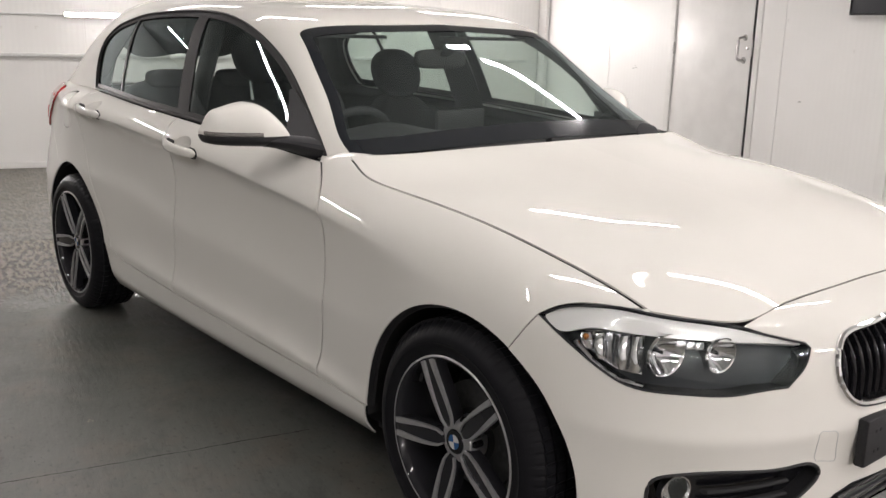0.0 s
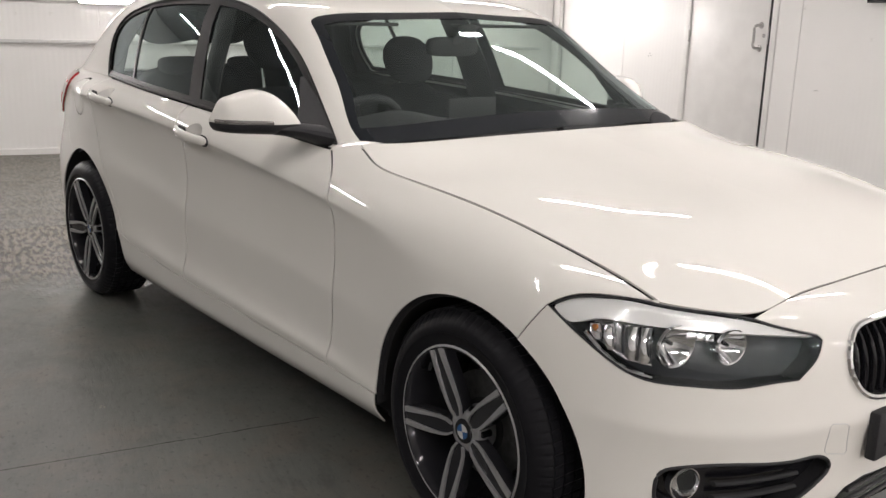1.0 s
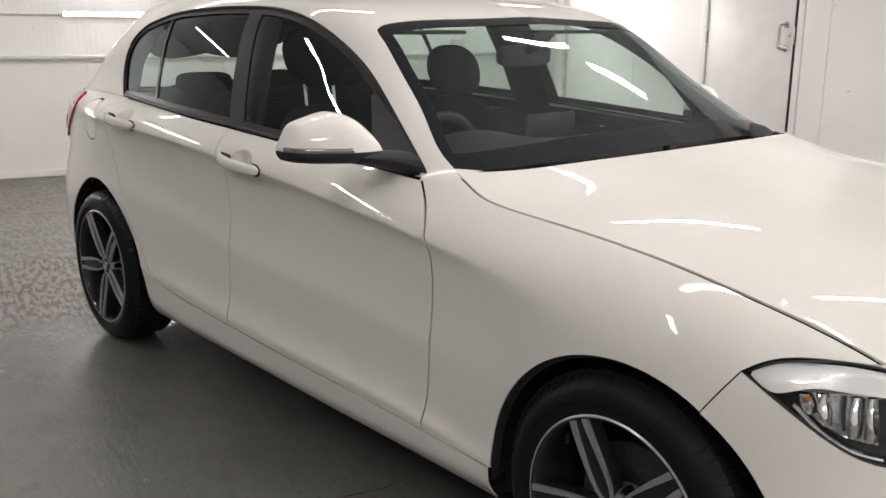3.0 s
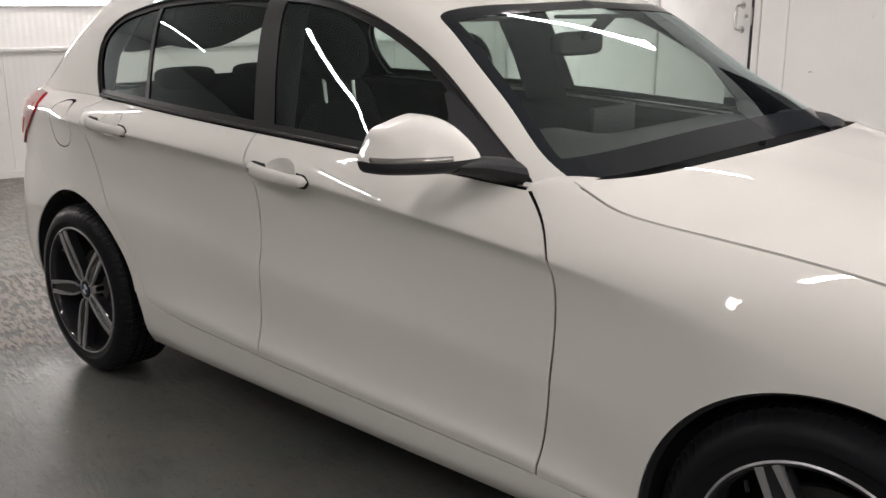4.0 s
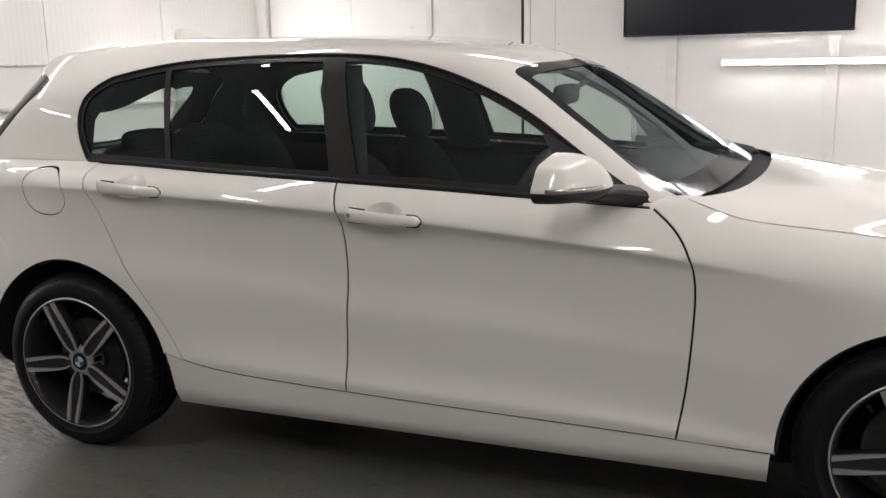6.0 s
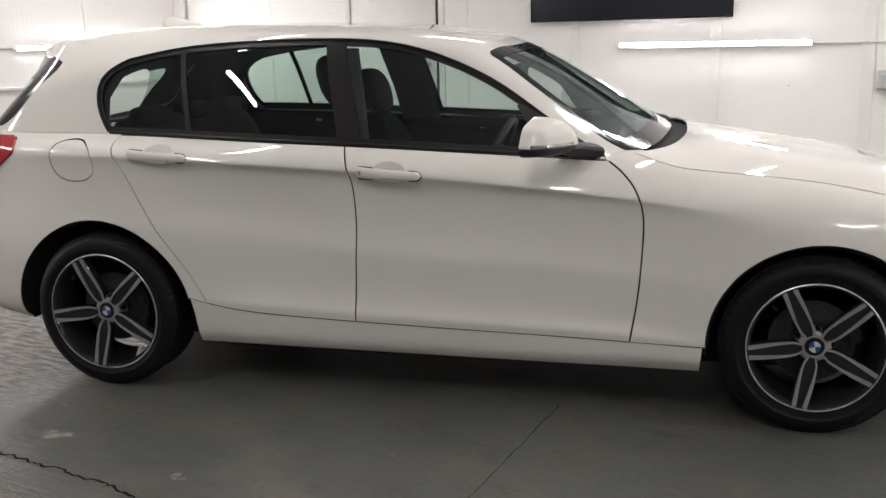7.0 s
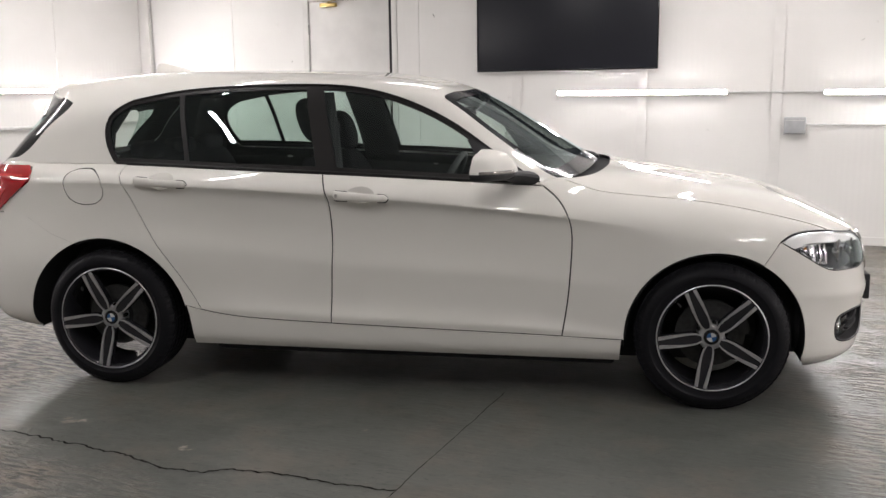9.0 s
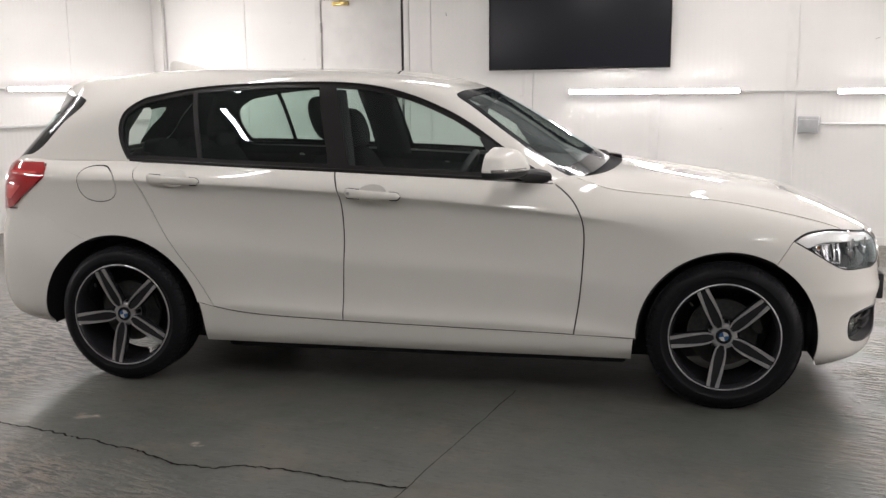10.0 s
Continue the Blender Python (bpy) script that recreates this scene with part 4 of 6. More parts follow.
for side in (-1, 1):
    # dark sheets behind the panels stand in for the shade in their seams
    for edge in (front_door_edge, rear_door_edge, fender_edge, quarter_edge):
        part("seam_shade_skin", trimmed("seam_shade_skin", SHELL, side_uv(shrink(edge, -0.008), 0), LINER, side=side, depth=0, offset=-0.024, cell=(0.05, 0.03)), LINER, car)
    front_door = part("front_door", trimmed("front_door", SHELL, side_uv(front_door_edge), PAINT, [DISHES[0]], side=side, depth=0.005), PAINT, car)
    rear_door = part("rear_door", trimmed("rear_door", SHELL, side_uv(rear_door_edge), PAINT, [DISHES[1]], side=side, depth=0.005), PAINT, car)
    part("sill", trimmed("sill", SHELL, side_uv(sill_edge), PAINT, side=side, depth=0.005), PAINT, car)
    part("front_wing", trimmed("front_wing", SHELL, side_uv(fender_edge), PAINT, side=side, depth=0.005), PAINT, car)
    quarter = part("rear_wing", trimmed("rear_wing", SHELL, side_uv(quarter_edge, 0.0008), PAINT, [side_uv(shrink(FUEL, -0.0019), 0)], side=side, depth=0.005), PAINT, car)
    part("fuel_flap", trimmed("fuel_flap", SHELL, side_uv(shrink(FUEL, 0.0019), 0), PAINT, side=side, depth=0.006), PAINT, quarter)
part("rear_bumper", trimmed("rear_bumper", SHELL, rear_bumper_uv, PAINT, side=0, depth=0.005), PAINT, car)
part("tailgate", trimmed("tailgate", SHELL, tailgate_uv, PAINT, side=0, depth=0.005), PAINT, car)

# ---- front bumper, bonnet, roof and glass ----


def space_uv(sheet, points, step=0.02, smooth=False):
    """An open run on a sheet through points in space."""
    run = curve(points, step) if smooth else line(*points, step=step)
    return sheet.find(run)


U_END, V_END = SHELL.u[-1], SHELL.v[-1]
LAMP_LOWER = [(3.353, 0.393, 0.662), (3.357, 0.401, 0.647), (3.361, 0.424, 0.618), (3.358, 0.445, 0.603), (3.354, 0.473, 0.584), (3.328, 0.553, 0.584), (3.308, 0.596, 0.580), (3.234, 0.702, 0.584), (3.153, 0.771, 0.593), (3.074, 0.812, 0.636), (3.006, 0.831, 0.678), (2.945, 0.838, 0.713)]
LAMP_UPPER = [(2.945, 0.838, 0.713), (2.985, 0.813, 0.739), (3.040, 0.783, 0.751), (3.09, 0.752, 0.753), (3.156, 0.714, 0.750), (3.225, 0.64, 0.737), (3.282, 0.556, 0.7215), (3.303, 0.515, 0.7065), (3.323, 0.468, 0.6925), (3.339, 0.422, 0.679), (3.348, 0.400, 0.671), (3.353, 0.393, 0.662)]
NOSE = [(3.272, 0, 0.747), (3.274, 0.11, 0.747), (3.277, 0.322, 0.7462), (3.279, 0.40, 0.7443), (3.283, 0.48, 0.7375), (3.284, 0.52, 0.7315), (3.282, 0.556, 0.7225)]
lamp_lower = loop(space_uv(SHELL, LAMP_LOWER[:5], 0.012, True), space_uv(SHELL, LAMP_LOWER[4:], smooth=True))
lamp_upper = space_uv(SHELL, LAMP_UPPER, smooth=True)
_side = SHELL.find(loop(line(LAMP_TIP, (2.883, 0.620)), arch_f(60, -12), line((3.056, 0.222), (3.075, 0.178))), (0, 2), lambda p: p[:, 1] > 0.66)
_bottom = [(u, 0.003) for u in np.linspace(_side[-1][0] + 0.02, U_END, 40)]
_v_top = SHELL.find([(3.272, 0, 0.746)])[0][1]
_centre = [(U_END, v) for v in np.linspace(0.003, _v_top, 40)]
_upper = space_uv(SHELL, NOSE, smooth=True) + [q for q in lamp_upper if q[0] > SHELL.find([(3.285, 0.55, 0.72)])[0][0]]
bumper_edge = loop(_side, _bottom, _centre, _upper, lamp_lower)


def front_ring(points, step=0.012):
    """A closed smooth outline on the nose, from its y and z."""
    ring = curve(points + points[:1], step)[:-1]
    return SHELL.find(ring, (1, 2), lambda p: p[:, 0] > 2.9)


def space_ring(points, step=0.012):
    return SHELL.find(curve(points + points[:1], step)[:-1])


KIDNEY = [(0.034, 0.60), (0.036, 0.655), (0.06, 0.678), (0.15, 0.682), (0.25, 0.678), (0.305, 0.662), (0.326, 0.62), (0.312, 0.56), (0.275, 0.522), (0.21, 0.508), (0.12, 0.503), (0.06, 0.508), (0.038, 0.53)]
FOG = [(3.198, 0.743, 0.340), (3.207, 0.739, 0.384), (3.233, 0.715, 0.398), (3.321, 0.597, 0.406), (3.375, 0.45, 0.396), (3.395, 0.366, 0.383), (3.399, 0.348, 0.362), (3.389, 0.38, 0.325), (3.37, 0.46, 0.285), (3.30, 0.62, 0.270), (3.23, 0.705, 0.278), (3.203, 0.738, 0.300)]
INTAKE = [(0.002, 0.300), (0.10, 0.302), (0.22, 0.305), (0.285, 0.290), (0.315, 0.262), (0.29, 0.225), (0.20, 0.212), (0.10, 0.210), (0.002, 0.210)]


def eased(ring, times=4):
    """Smooths a closed ring a little."""
    r = np.array(ring)
    for _ in range(times):
        r = 0.25 * np.roll(r, 1, 0) + 0.5 * r + 0.25 * np.roll(r, -1, 0)
    return [tuple(q) for q in r]


kidney, fog = eased(front_ring(KIDNEY)), eased(space_ring(FOG), 2)
intake = SHELL.find(line(*INTAKE, INTAKE[0])[:-1], (1, 2), lambda p: p[:, 0] > 2.9)
bumper = part("front_bumper", trimmed("front_bumper", SHELL, bumper_edge, PAINT, [kidney, fog, intake], side=0, depth=0.005), PAINT, car)

hood_edge = loop([(u, 0.001) for u in np.linspace(0.002, HOOD.u[-1] - 0.005, 120)], [(HOOD.u[-1] - 0.005, v) for v in np.linspace(0.001, HOOD.v[-1], 40)], [(u, HOOD.v[-1]) for u in np.linspace(HOOD.u[-1] - 0.005, 0.002, 60)], [(0.002, v) for v in np.linspace(HOOD.v[-1], 0.001, 40)])
under_hood = loop([(u, -0.02) for u in np.linspace(0.01, HOOD.u[-1] + 0.012, 80)], [(HOOD.u[-1] + 0.012, v) for v in np.linspace(-0.02, HOOD.v[-1], 30)], [(u, HOOD.v[-1]) for u in np.linspace(HOOD.u[-1] + 0.012, 0.01, 40)], [(0.01, v) for v in np.linspace(HOOD.v[-1], -0.02, 30)])
# dark lining run past the bonnet's edge, so its seam looks shaded
part("bonnet_liner", trimmed("bonnet_liner", HOOD, under_hood, LINER, side=0, depth=0, offset=-0.026, cell=(0.05, 0.05)), LINER, car)
part("bonnet", trimmed("bonnet", HOOD, hood_edge, PAINT, side=0, depth=0.005, cell=(0.02, 0.02)), PAINT, car)

RU, RV = ROOF.u[-1], ROOF.v[-1]
DLO = [(0.001, 1.0225), (-0.036, 1.077), (-0.062, 1.155), (-0.052, 1.225), (-0.004, 1.272), (0.06, 1.303), (0.28, 1.341), (0.515, 1.359), (0.90, 1.366), (1.10, 1.356), (1.29, 1.320), (1.44, 1.266), (1.60, 1.184), (1.70, 1.117), (1.82, 1.036), (1.968, 0.946)]


def roof_uv(poly):
    return ROOF.find(poly, (0, 2), lambda p: p[:, 1] > 0.57)


dlo_top = curve(DLO[:6], 0.012) + curve(DLO[5:], 0.015)
dlo_low = [(x, z + 0.009) for x, z in belt if 0.01 < x < 1.97][::-1]
dlo = roof_uv(loop(dlo_top, dlo_low))
SCREEN_SIDE = [(2.045, 0.728, 0.957), (1.985, 0.718, 0.985), (1.838, 0.668, 1.090), (1.70, 0.632, 1.189), (1.56, 0.598, 1.285), (1.535, 0.588, 1.302), (1.530, 0.560, 1.313)]
HEADER = [(1.530, 0.560, 1.313), (1.556, 0.40, 1.329), (1.576, 0.20, 1.338), (1.583, 0, 1.341)]
screen_side, header = ROOF.find(curve(SCREEN_SIDE, 0.015)), ROOF.find(curve(HEADER, 0.015))
screen_side[0] = (RU - 0.001, screen_side[0][1])
header[-1] = (header[-1][0], RV)
HATCH = [(-0.640, 0.618, 1.012), (-0.585, 0.645, 1.030), (-0.545, 0.664, 1.040)], [(-0.545, 0.664, 1.040), (-0.527, 0.666, 1.050), (-0.439, 0.641, 1.134), (-0.37, 0.611, 1.210), (-0.302, 0.576, 1.279), (-0.297, 0.560, 1.292)], [(-0.297, 0.560, 1.292), (-0.34, 0.53, 1.310), (-0.40, 0.48, 1.322), (-0.52, 0.30, 1.35), (-0.57, 0.0, 1.362)]
hatch = ROOF.find(loop(*(curve(c, 0.02) for c in HATCH)))
hatch[0], hatch[-1] = (hatch[0][0], 0.0), (hatch[-1][0], RV)
upper_edge = loop(hatch, [(u, RV) for u in np.linspace(hatch[-1][0], header[-1][0], 80)], header[::-1], screen_side[::-1], [(RU - 0.001, v) for v in np.linspace(screen_side[0][1], 0, 12)], [(u, 0.0) for u in np.linspace(RU - 0.001, hatch[0][0], 120)])
screen_edge = loop(screen_side, header, [(u, RV) for u in np.linspace(header[-1][0], RU - 0.001, 50)], [(RU - 0.001, v) for v in np.linspace(RV, screen_side[0][1], 30)])
hatch_edge = loop(hatch, [(u, RV) for u in np.linspace(hatch[-1][0], 0.003, 20)], [(0.003, v) for v in np.linspace(RV, 0.0, 40)], [(u, 0.0) for u in np.linspace(0.003, hatch[0][0], 10)])


hatch_strip = loop(hatch, [(max(u - 0.24, 0.003), v) for u, v in hatch[::-1]])


# window panes: an upper run under the frame, then straight posts
dlo_in = shrink(loop(dlo_top, dlo_low), 0.020)


def cut(poly, post, keep):
    """Keeps the part of a closed outline on one side of an upright post given by two points."""
    (x0, z0), (x1, z1) = post
    out = []
    side_of = lambda p: -keep * ((p[0] - x0) * (z1 - z0) - (p[1] - z0) * (x1 - x0))
    for p, q in zip(poly, poly[1:] + poly[:1]):
        a, b = side_of(p), side_of(q)
        if a >= 0:
            out.append(p)
        if a * b < 0:
            t = a / (a - b)
            out.append((p[0] + t * (q[0] - p[0]), p[1] + t * (q[1] - p[1])))
    out = loop(line(*out, out[0], step=0.015))
    return out


POST_C1, POST_C2 = ((0.298, 1.337), (0.366, 1.0)), ((0.322, 1.337), (0.388, 1.0))
POST_B1, POST_B2 = ((0.915, 1.353), (0.998, 0.98)), ((0.995, 1.345), (1.095, 0.97))
POST_A = ((1.78, 1.10), (1.815, 0.94))
quarter_pane = cut(dlo_in, POST_C1, -1)
rear_pane = cut(cut(dlo_in, POST_C2, 1), POST_B1, -1)
front_pane = cut(cut(dlo_in, POST_B2, 1), POST_A, -1)
PANES = [roof_uv(p) for p in (quarter_pane, rear_pane, front_pane)]
# on the far side the inner door frames sit further back behind the glass
_back = lambda post, by: tuple((x - by, z) for x, z in post)
far_quarter = cut(dlo_in, _back(POST_C1, 0.09), -1)
far_rear = cut(cut(dlo_in, _back(POST_C2, 0.09), 1), _back(POST_B1, 0.06), -1)
far_front = cut(cut(dlo_in, _back(POST_B2, 0.07), 1), POST_A, -1)
FAR_PANES = [roof_uv(p) for p in (far_quarter, far_rear, far_front)]


def inner_screen():
    """The clear part of the windscreen inside its black border."""
    low = RU - 0.075
    right = [(u, v + 0.040) for u, v in screen_side if u < low]
    top = [(u + 0.050, v) for u, v in header if v > right[-1][1]]
    right = [q for q in right if q[0] > top[0][0]]
    return loop(line((low, RV), (low, right[0][1])), right, top, line((top[-1][0], RV), (low, RV)))


clear = inner_screen()
part("inner_trim", trimmed("inner_trim", ROOF, upper_edge, CABIN, [dlo], side=0, depth=0, offset=-0.022, cell=(0.04, 0.03)), CABIN, car, "dark grey roof lining and pillar trim")
part("upper_body", trimmed("upper_body", ROOF, upper_edge, PAINT, [dlo], side=0, depth=0.005, cell=(0.022, 0.02)), PAINT, car)
screen = part("windscreen", trimmed("windscreen", ROOF, screen_edge, GLASS_FRONT, side=0, depth=0, offset=-0.004), GLASS_FRONT, car, "clear curved windscreen")
screen.visible_shadow = False
part("screen_border", trimmed("screen_border", ROOF, screen_edge, FRIT_INK, [[q for q in clear]], side=0, depth=0, offset=-0.002), FRIT_INK, screen, "black printed glass border")
rear_glass = part("rear_window", trimmed("rear_window", ROOF, hatch_edge, GLASS_REAR, side=0, depth=0, offset=-0.004), GLASS_REAR, car, "dark tinted rear window")
rear_glass.visible_shadow = False
part("rear_glass_border", trimmed("rear_glass_border", ROOF, hatch_strip, BLACK_GLOSS, side=0, depth=0, offset=-0.002), BLACK_GLOSS, rear_glass, "black printed glass border")
for side, panes in ((-1, PANES), (1, FAR_PANES)):
    part("window_frame", trimmed("window_frame", ROOF, dlo, TRIM, panes, side=side, depth=0.006, offset=-0.003, cell=(0.009, 0.004)), TRIM, car, "satin black window surround")
    for name, ring, mat in (("quarter_window", panes[0], GLASS_REAR), ("rear_door_window", panes[1], GLASS_REAR), ("front_door_window", panes[2], GLASS_SIDE)):
        w = part(name, trimmed(name, ROOF, ring, mat, side=side, depth=0, offset=-0.008), mat, car, "tinted side window glass")
        w.visible_shadow = False

# ---- wheels ----


STEEL_DULL = material("dull_cast_metal", (0.03, 0.03, 0.03), 0.8)
DISC = grain(material("dark_brake_disc", (0.05, 0.05, 0.05), 0.7, 0.2), 60, (0.03, 0.03, 0.03), (0.055, 0.055, 0.055))


def wheel(x, y, side, big=1.0):
    """A wheel with its outer face towards side * y; built round its own axle."""
    w = thing("wheel", "", "")
    w.parent = car
    w.matrix_basis = pose(x, y, 0.3145, 0, 0, 0)
    s = side
    R, half = 0.3155, 0.108
    prof = [(0.222, -half + 0.004), (0.232, -half - 0.002), (0.262, -half - 0.008), (0.282, -half - 0.002), (0.298, -half + 0.012), (0.3095, -half + 0.027)]
    for k in range(5):
        c = -0.068 + 0.034 * k
        prof += [(R, c - 0.013), (R, c + 0.013)] + ([(R - 0.007, c + 0.0135), (R - 0.007, c + 0.0205)] if k < 4 else [])
    full = 0.006 if big > 1 else 0.0
    prof += [(0.3095 + full * 0.3, half - 0.027), (0.298 + full, half - 0.012), (0.282 + full, half + 0.002), (0.266, half + 0.008), (0.258, half + 0.0085), (0.256, half + 0.0065), (0.244, half + 0.003), (0.226 * big, half)]
    bm = lathe([(r, s * q) for r, q in prof], 432)
    for v in bm.verts:
        # cross grooves between the shoulder and tread blocks, slanting towards the middle
        r = math.hypot(v.co.x, v.co.z)
        if r > 0.296:
            turn = math.atan2(v.co.z, v.co.x) / (2 * math.pi) * 72 + 0.06 * math.floor(abs(v.co.y) / 0.034)
            if turn % 1.0 < 0.165:
                v.co.x *= 1 - 0.0035 / r
                v.co.z *= 1 - 0.0035 / r
    part("tyre", bm, RUBBER, w, "black rubber tyre with moulded tread")
    rim_p = [(big * r, q) for r, q in [(0.2235, 0.106), (0.2265, 0.109), (0.2225, 0.1115), (0.2165, 0.110), (0.212, 0.104), (0.207, 0.090), (0.203, 0.06), (0.190, 0.0), (0.196, -0.08), (0.222, -0.10), (0.226, -0.104)]]
    part("rim", lathe([(r, s * q) for r, q in rim_p], 96), RIM_BLACK, w, "gloss black alloy rim barrel")
    lip = [(big * r, q) for r, q in [(0.2185, 0.1095), (0.2225, 0.1122), (0.2262, 0.1098), (0.2262, 0.1085), (0.2225, 0.1105), (0.2185, 0.1085)]]
    part("rim_lip", lathe([(r, s * q) for r, q in lip], 96, True), SILVER, w, "bright machined rim edge")
    part("brake_disc", lathe([(0.03, s * 0.020), (0.142, s * 0.020), (0.142, s * 0.000), (0.03, s * 0.000)], 64, True), DISC, w, "steel brake disc")
    drum = [(0.0, s * 0.022), (0.072, s * 0.022), (0.075, s * 0.012), (0.075, s * -0.05), (0, s * -0.05)]
    part("hub_carrier", lathe(drum, 40), LINER, w)
    cal = bmesh.new()
    bmesh.ops.create_cube(cal, size=1)
    bmesh.ops.transform(cal, matrix=Matrix.Translation((0.125, s * 0.02, 0.05)) @ Matrix.Rotation(radians(-20), 4, "Y") @ Matrix.Diagonal((0.05, 0.05, 0.10, 1)), verts=cal.verts)
    bmesh.ops.bevel(cal, geom=list(cal.edges), offset=0.01, segments=2, affect="EDGES")
    part("brake_caliper", cal, STEEL_DULL, w, "dull grey brake caliper")

    def face_y(r):
        # the spokes dish in a little towards the hub
        return s * (0.112 - 0.020 * max(0.0, 1 - r / 0.21) ** 1.3)

    def bar(edge_a, edge_b, lift, thick, chamfer):
        """A solid bar between two edge lines given as (radius, offset) pairs."""
        bm = bmesh.new()
        rows = []
        for (r0, t0), (r1, t1) in zip(edge_a, edge_b):
            y0, y1 = face_y(r0) + s * lift, face_y(r1) + s * lift
            mid = (t0 + t1) / 2
            inn = lambda t: t + (mid - t) * chamfer
            rows.append([bm.verts.new(v) for v in ((r0, y0 - s * thick, t0), (r0, y0 - s * 0.004, t0), (r0, y0, inn(t0)), (r1, y1, inn(t1)), (r1, y1 - s * 0.004, t1), (r1, y1 - s * thick, t1))])
        for a, b in zip(rows, rows[1:]):
            for i in range(6):
                bm.faces.new((a[i], a[(i + 1) % 6], b[(i + 1) % 6], b[i]))
        bm.faces.new(rows[0])
        bm.faces.new(rows[-1][::-1])
        return bm

    radii = [big * r for r in (0.040, 0.060, 0.085, 0.115, 0.150, 0.185, 0.216)]
    outer = [0.0150, 0.0240, 0.0275, 0.0285, 0.0288, 0.0275, 0.0262]
    inner = [0.0090, 0.0170, 0.0190, 0.0180, 0.0155, 0.0125, 0.0100]
    for n in range(5):
        turn = Matrix.Rotation(-radians(43.5 + 72 * n), 4, "Y")
        spoke = part("spoke", bar([(r, o) for r, o in zip(radii, outer)], [(r, -o) for r, o in zip(radii, outer)], -0.006, 0.034, 0.12), RIM_BLACK, w, "gloss black double spoke with machined faces", m=turn)
        for sgn in (1, -1):
            part("machined_face", bar([(r, sgn * o * 0.97) for r, o in zip(radii, outer)], [(r, sgn * q) for r, q in zip(radii, inner)], 0.0, 0.0075, 0.10), SILVER, spoke, "bright machined spoke face")
    # hub, bolts and cap
    part("hub", lathe([(0.0, s * 0.086), (0.030, s * 0.086), (0.0335, s * 0.0885), (0.044, s * 0.0885), (0.052, s * 0.084), (0.058, s * 0.07), (0.058, s * 0.03)], 48), SILVER, w, "machined wheel hub")
    for k in range(5):
        a = radians(43.5 + 36 + 72 * k)
        b = lathe([(0.0, s * 0.078), (0.007, s * 0.078), (0.009, s * 0.074), (0.0095, s * 0.05)], 12)
        part("wheel_bolt", b, BLACK_GLOSS, w, m=Matrix.Translation((0.056 * math.cos(a), 0, 0.056 * math.sin(a))))
    cap = part("centre_cap", lathe([(0.0, s * 0.0925), (0.026, s * 0.0922), (0.0305, s * 0.0912), (0.033, s * 0.087)], 40), BLACK_GLOSS, w, "round black centre cap with blue and white quarters")
    for k in range(4):
        bm = bmesh.new()
        n = 8
        ring = [(0, 0)] + [(0.0195 * math.cos(radians(90 * k + 90 * i / n)), 0.0195 * math.sin(radians(90 * k + 90 * i / n))) for i in range(n + 1)]
        bm.faces.new([bm.verts.new((a, s * 0.0931, b)) for a, b in ring])
        g = bmesh.ops.extrude_face_region(bm, geom=bm.faces[:])
        bmesh.ops.translate(bm, vec=(0, -s * 0.0008, 0), verts=[v for v in g["geom"] if isinstance(v, bmesh.types.BMVert)])
        part("quarter", bm, BLUE if k % 2 else WHITE, cap, m=Matrix.Rotation(radians(-12), 4, "Y"))
    bm = bmesh.new()
    tube(bm, [(0.196, s * 0.085, 0), (0.180, s * 0.100, 0)], 0.0045, 8)
    part("valve", bm, BLACK, w, m=Matrix.Rotation(-radians(43.5 + 72 + 20), 4, "Y"))
    return w


for side in (-1, 1):
    wheel(2.69, side * 0.760, side)
    wheel(0.0, side * 0.778, side, 1.055)


def arch_liner(cx, cz, r, side, a0=-16, a1=196):
    """The dark inner wing over a wheel."""
    bm = bmesh.new()
    rows = []
    angles = [radians(a0 + (a1 - a0) * k / 32) for k in range(33)]
    edge = SHELL.find([(cx + r * math.cos(a), max(0.20, cz + r * math.sin(a))) for a in angles], (0, 2), lambda p: p[:, 1] > 0.66)
    skin = SHELL.at(*np.array(edge).T)[:, 1]
    for a, y0 in zip(angles, skin):
        rows.append([bm.verts.new((cx + q * math.cos(a), side * y, cz + q * math.sin(a))) for q, y in ((r + 0.001, y0 - 0.004), (r + 0.012, min(y0 - 0.03, 0.80)), (r + 0.012, 0.55), (0.02, 0.54))])
    for a, b in zip(rows, rows[1:]):
        for i in range(3):
            bm.faces.new((a[i], a[i + 1], b[i + 1], b[i]))
    return bm


for side in (-1, 1):
    part("wheel_arch_liner", arch_liner(*ARCH_F, side, -16, 186), LINER, car, "dark plastic wheel arch liner")
    part("wheel_arch_liner", arch_liner(*ARCH_R, side, -4, 187), LINER, car, "dark plastic wheel arch liner")

# ---- lamps, mirrors, handles and small outer parts ----


def loft(rings, cap=True):
    """Skins closed rings of equal count."""
    bm = bmesh.new()
    vs = [[bm.verts.new(tuple(p)) for p in r] for r in rings]
    n = len(rings[0])
    for a, b in zip(vs, vs[1:]):
        for i in range(n):
            bm.faces.new((a[i], a[(i + 1) % n], b[(i + 1) % n], b[i]))
    if cap:
        bm.faces.new(vs[0])
        bm.faces.new(vs[-1][::-1])
    return bm


def bar_on(path, half_a, half_b, axis_a=(0, 1, 0), axis_b=(0, 0, 1), n=14):
    """A bar of oval section along a path, its half sizes given per point."""
    rings = []
    for p, a, b in zip(path, half_a, half_b):
        p, A, B = Vector(p), Vector(axis_a), Vector(axis_b)
        rings.append([p + a * math.cos(2 * math.pi * k / n) * A + b * math.sin(2 * math.pi * k / n) * B for k in range(n)])
    return loft(rings)


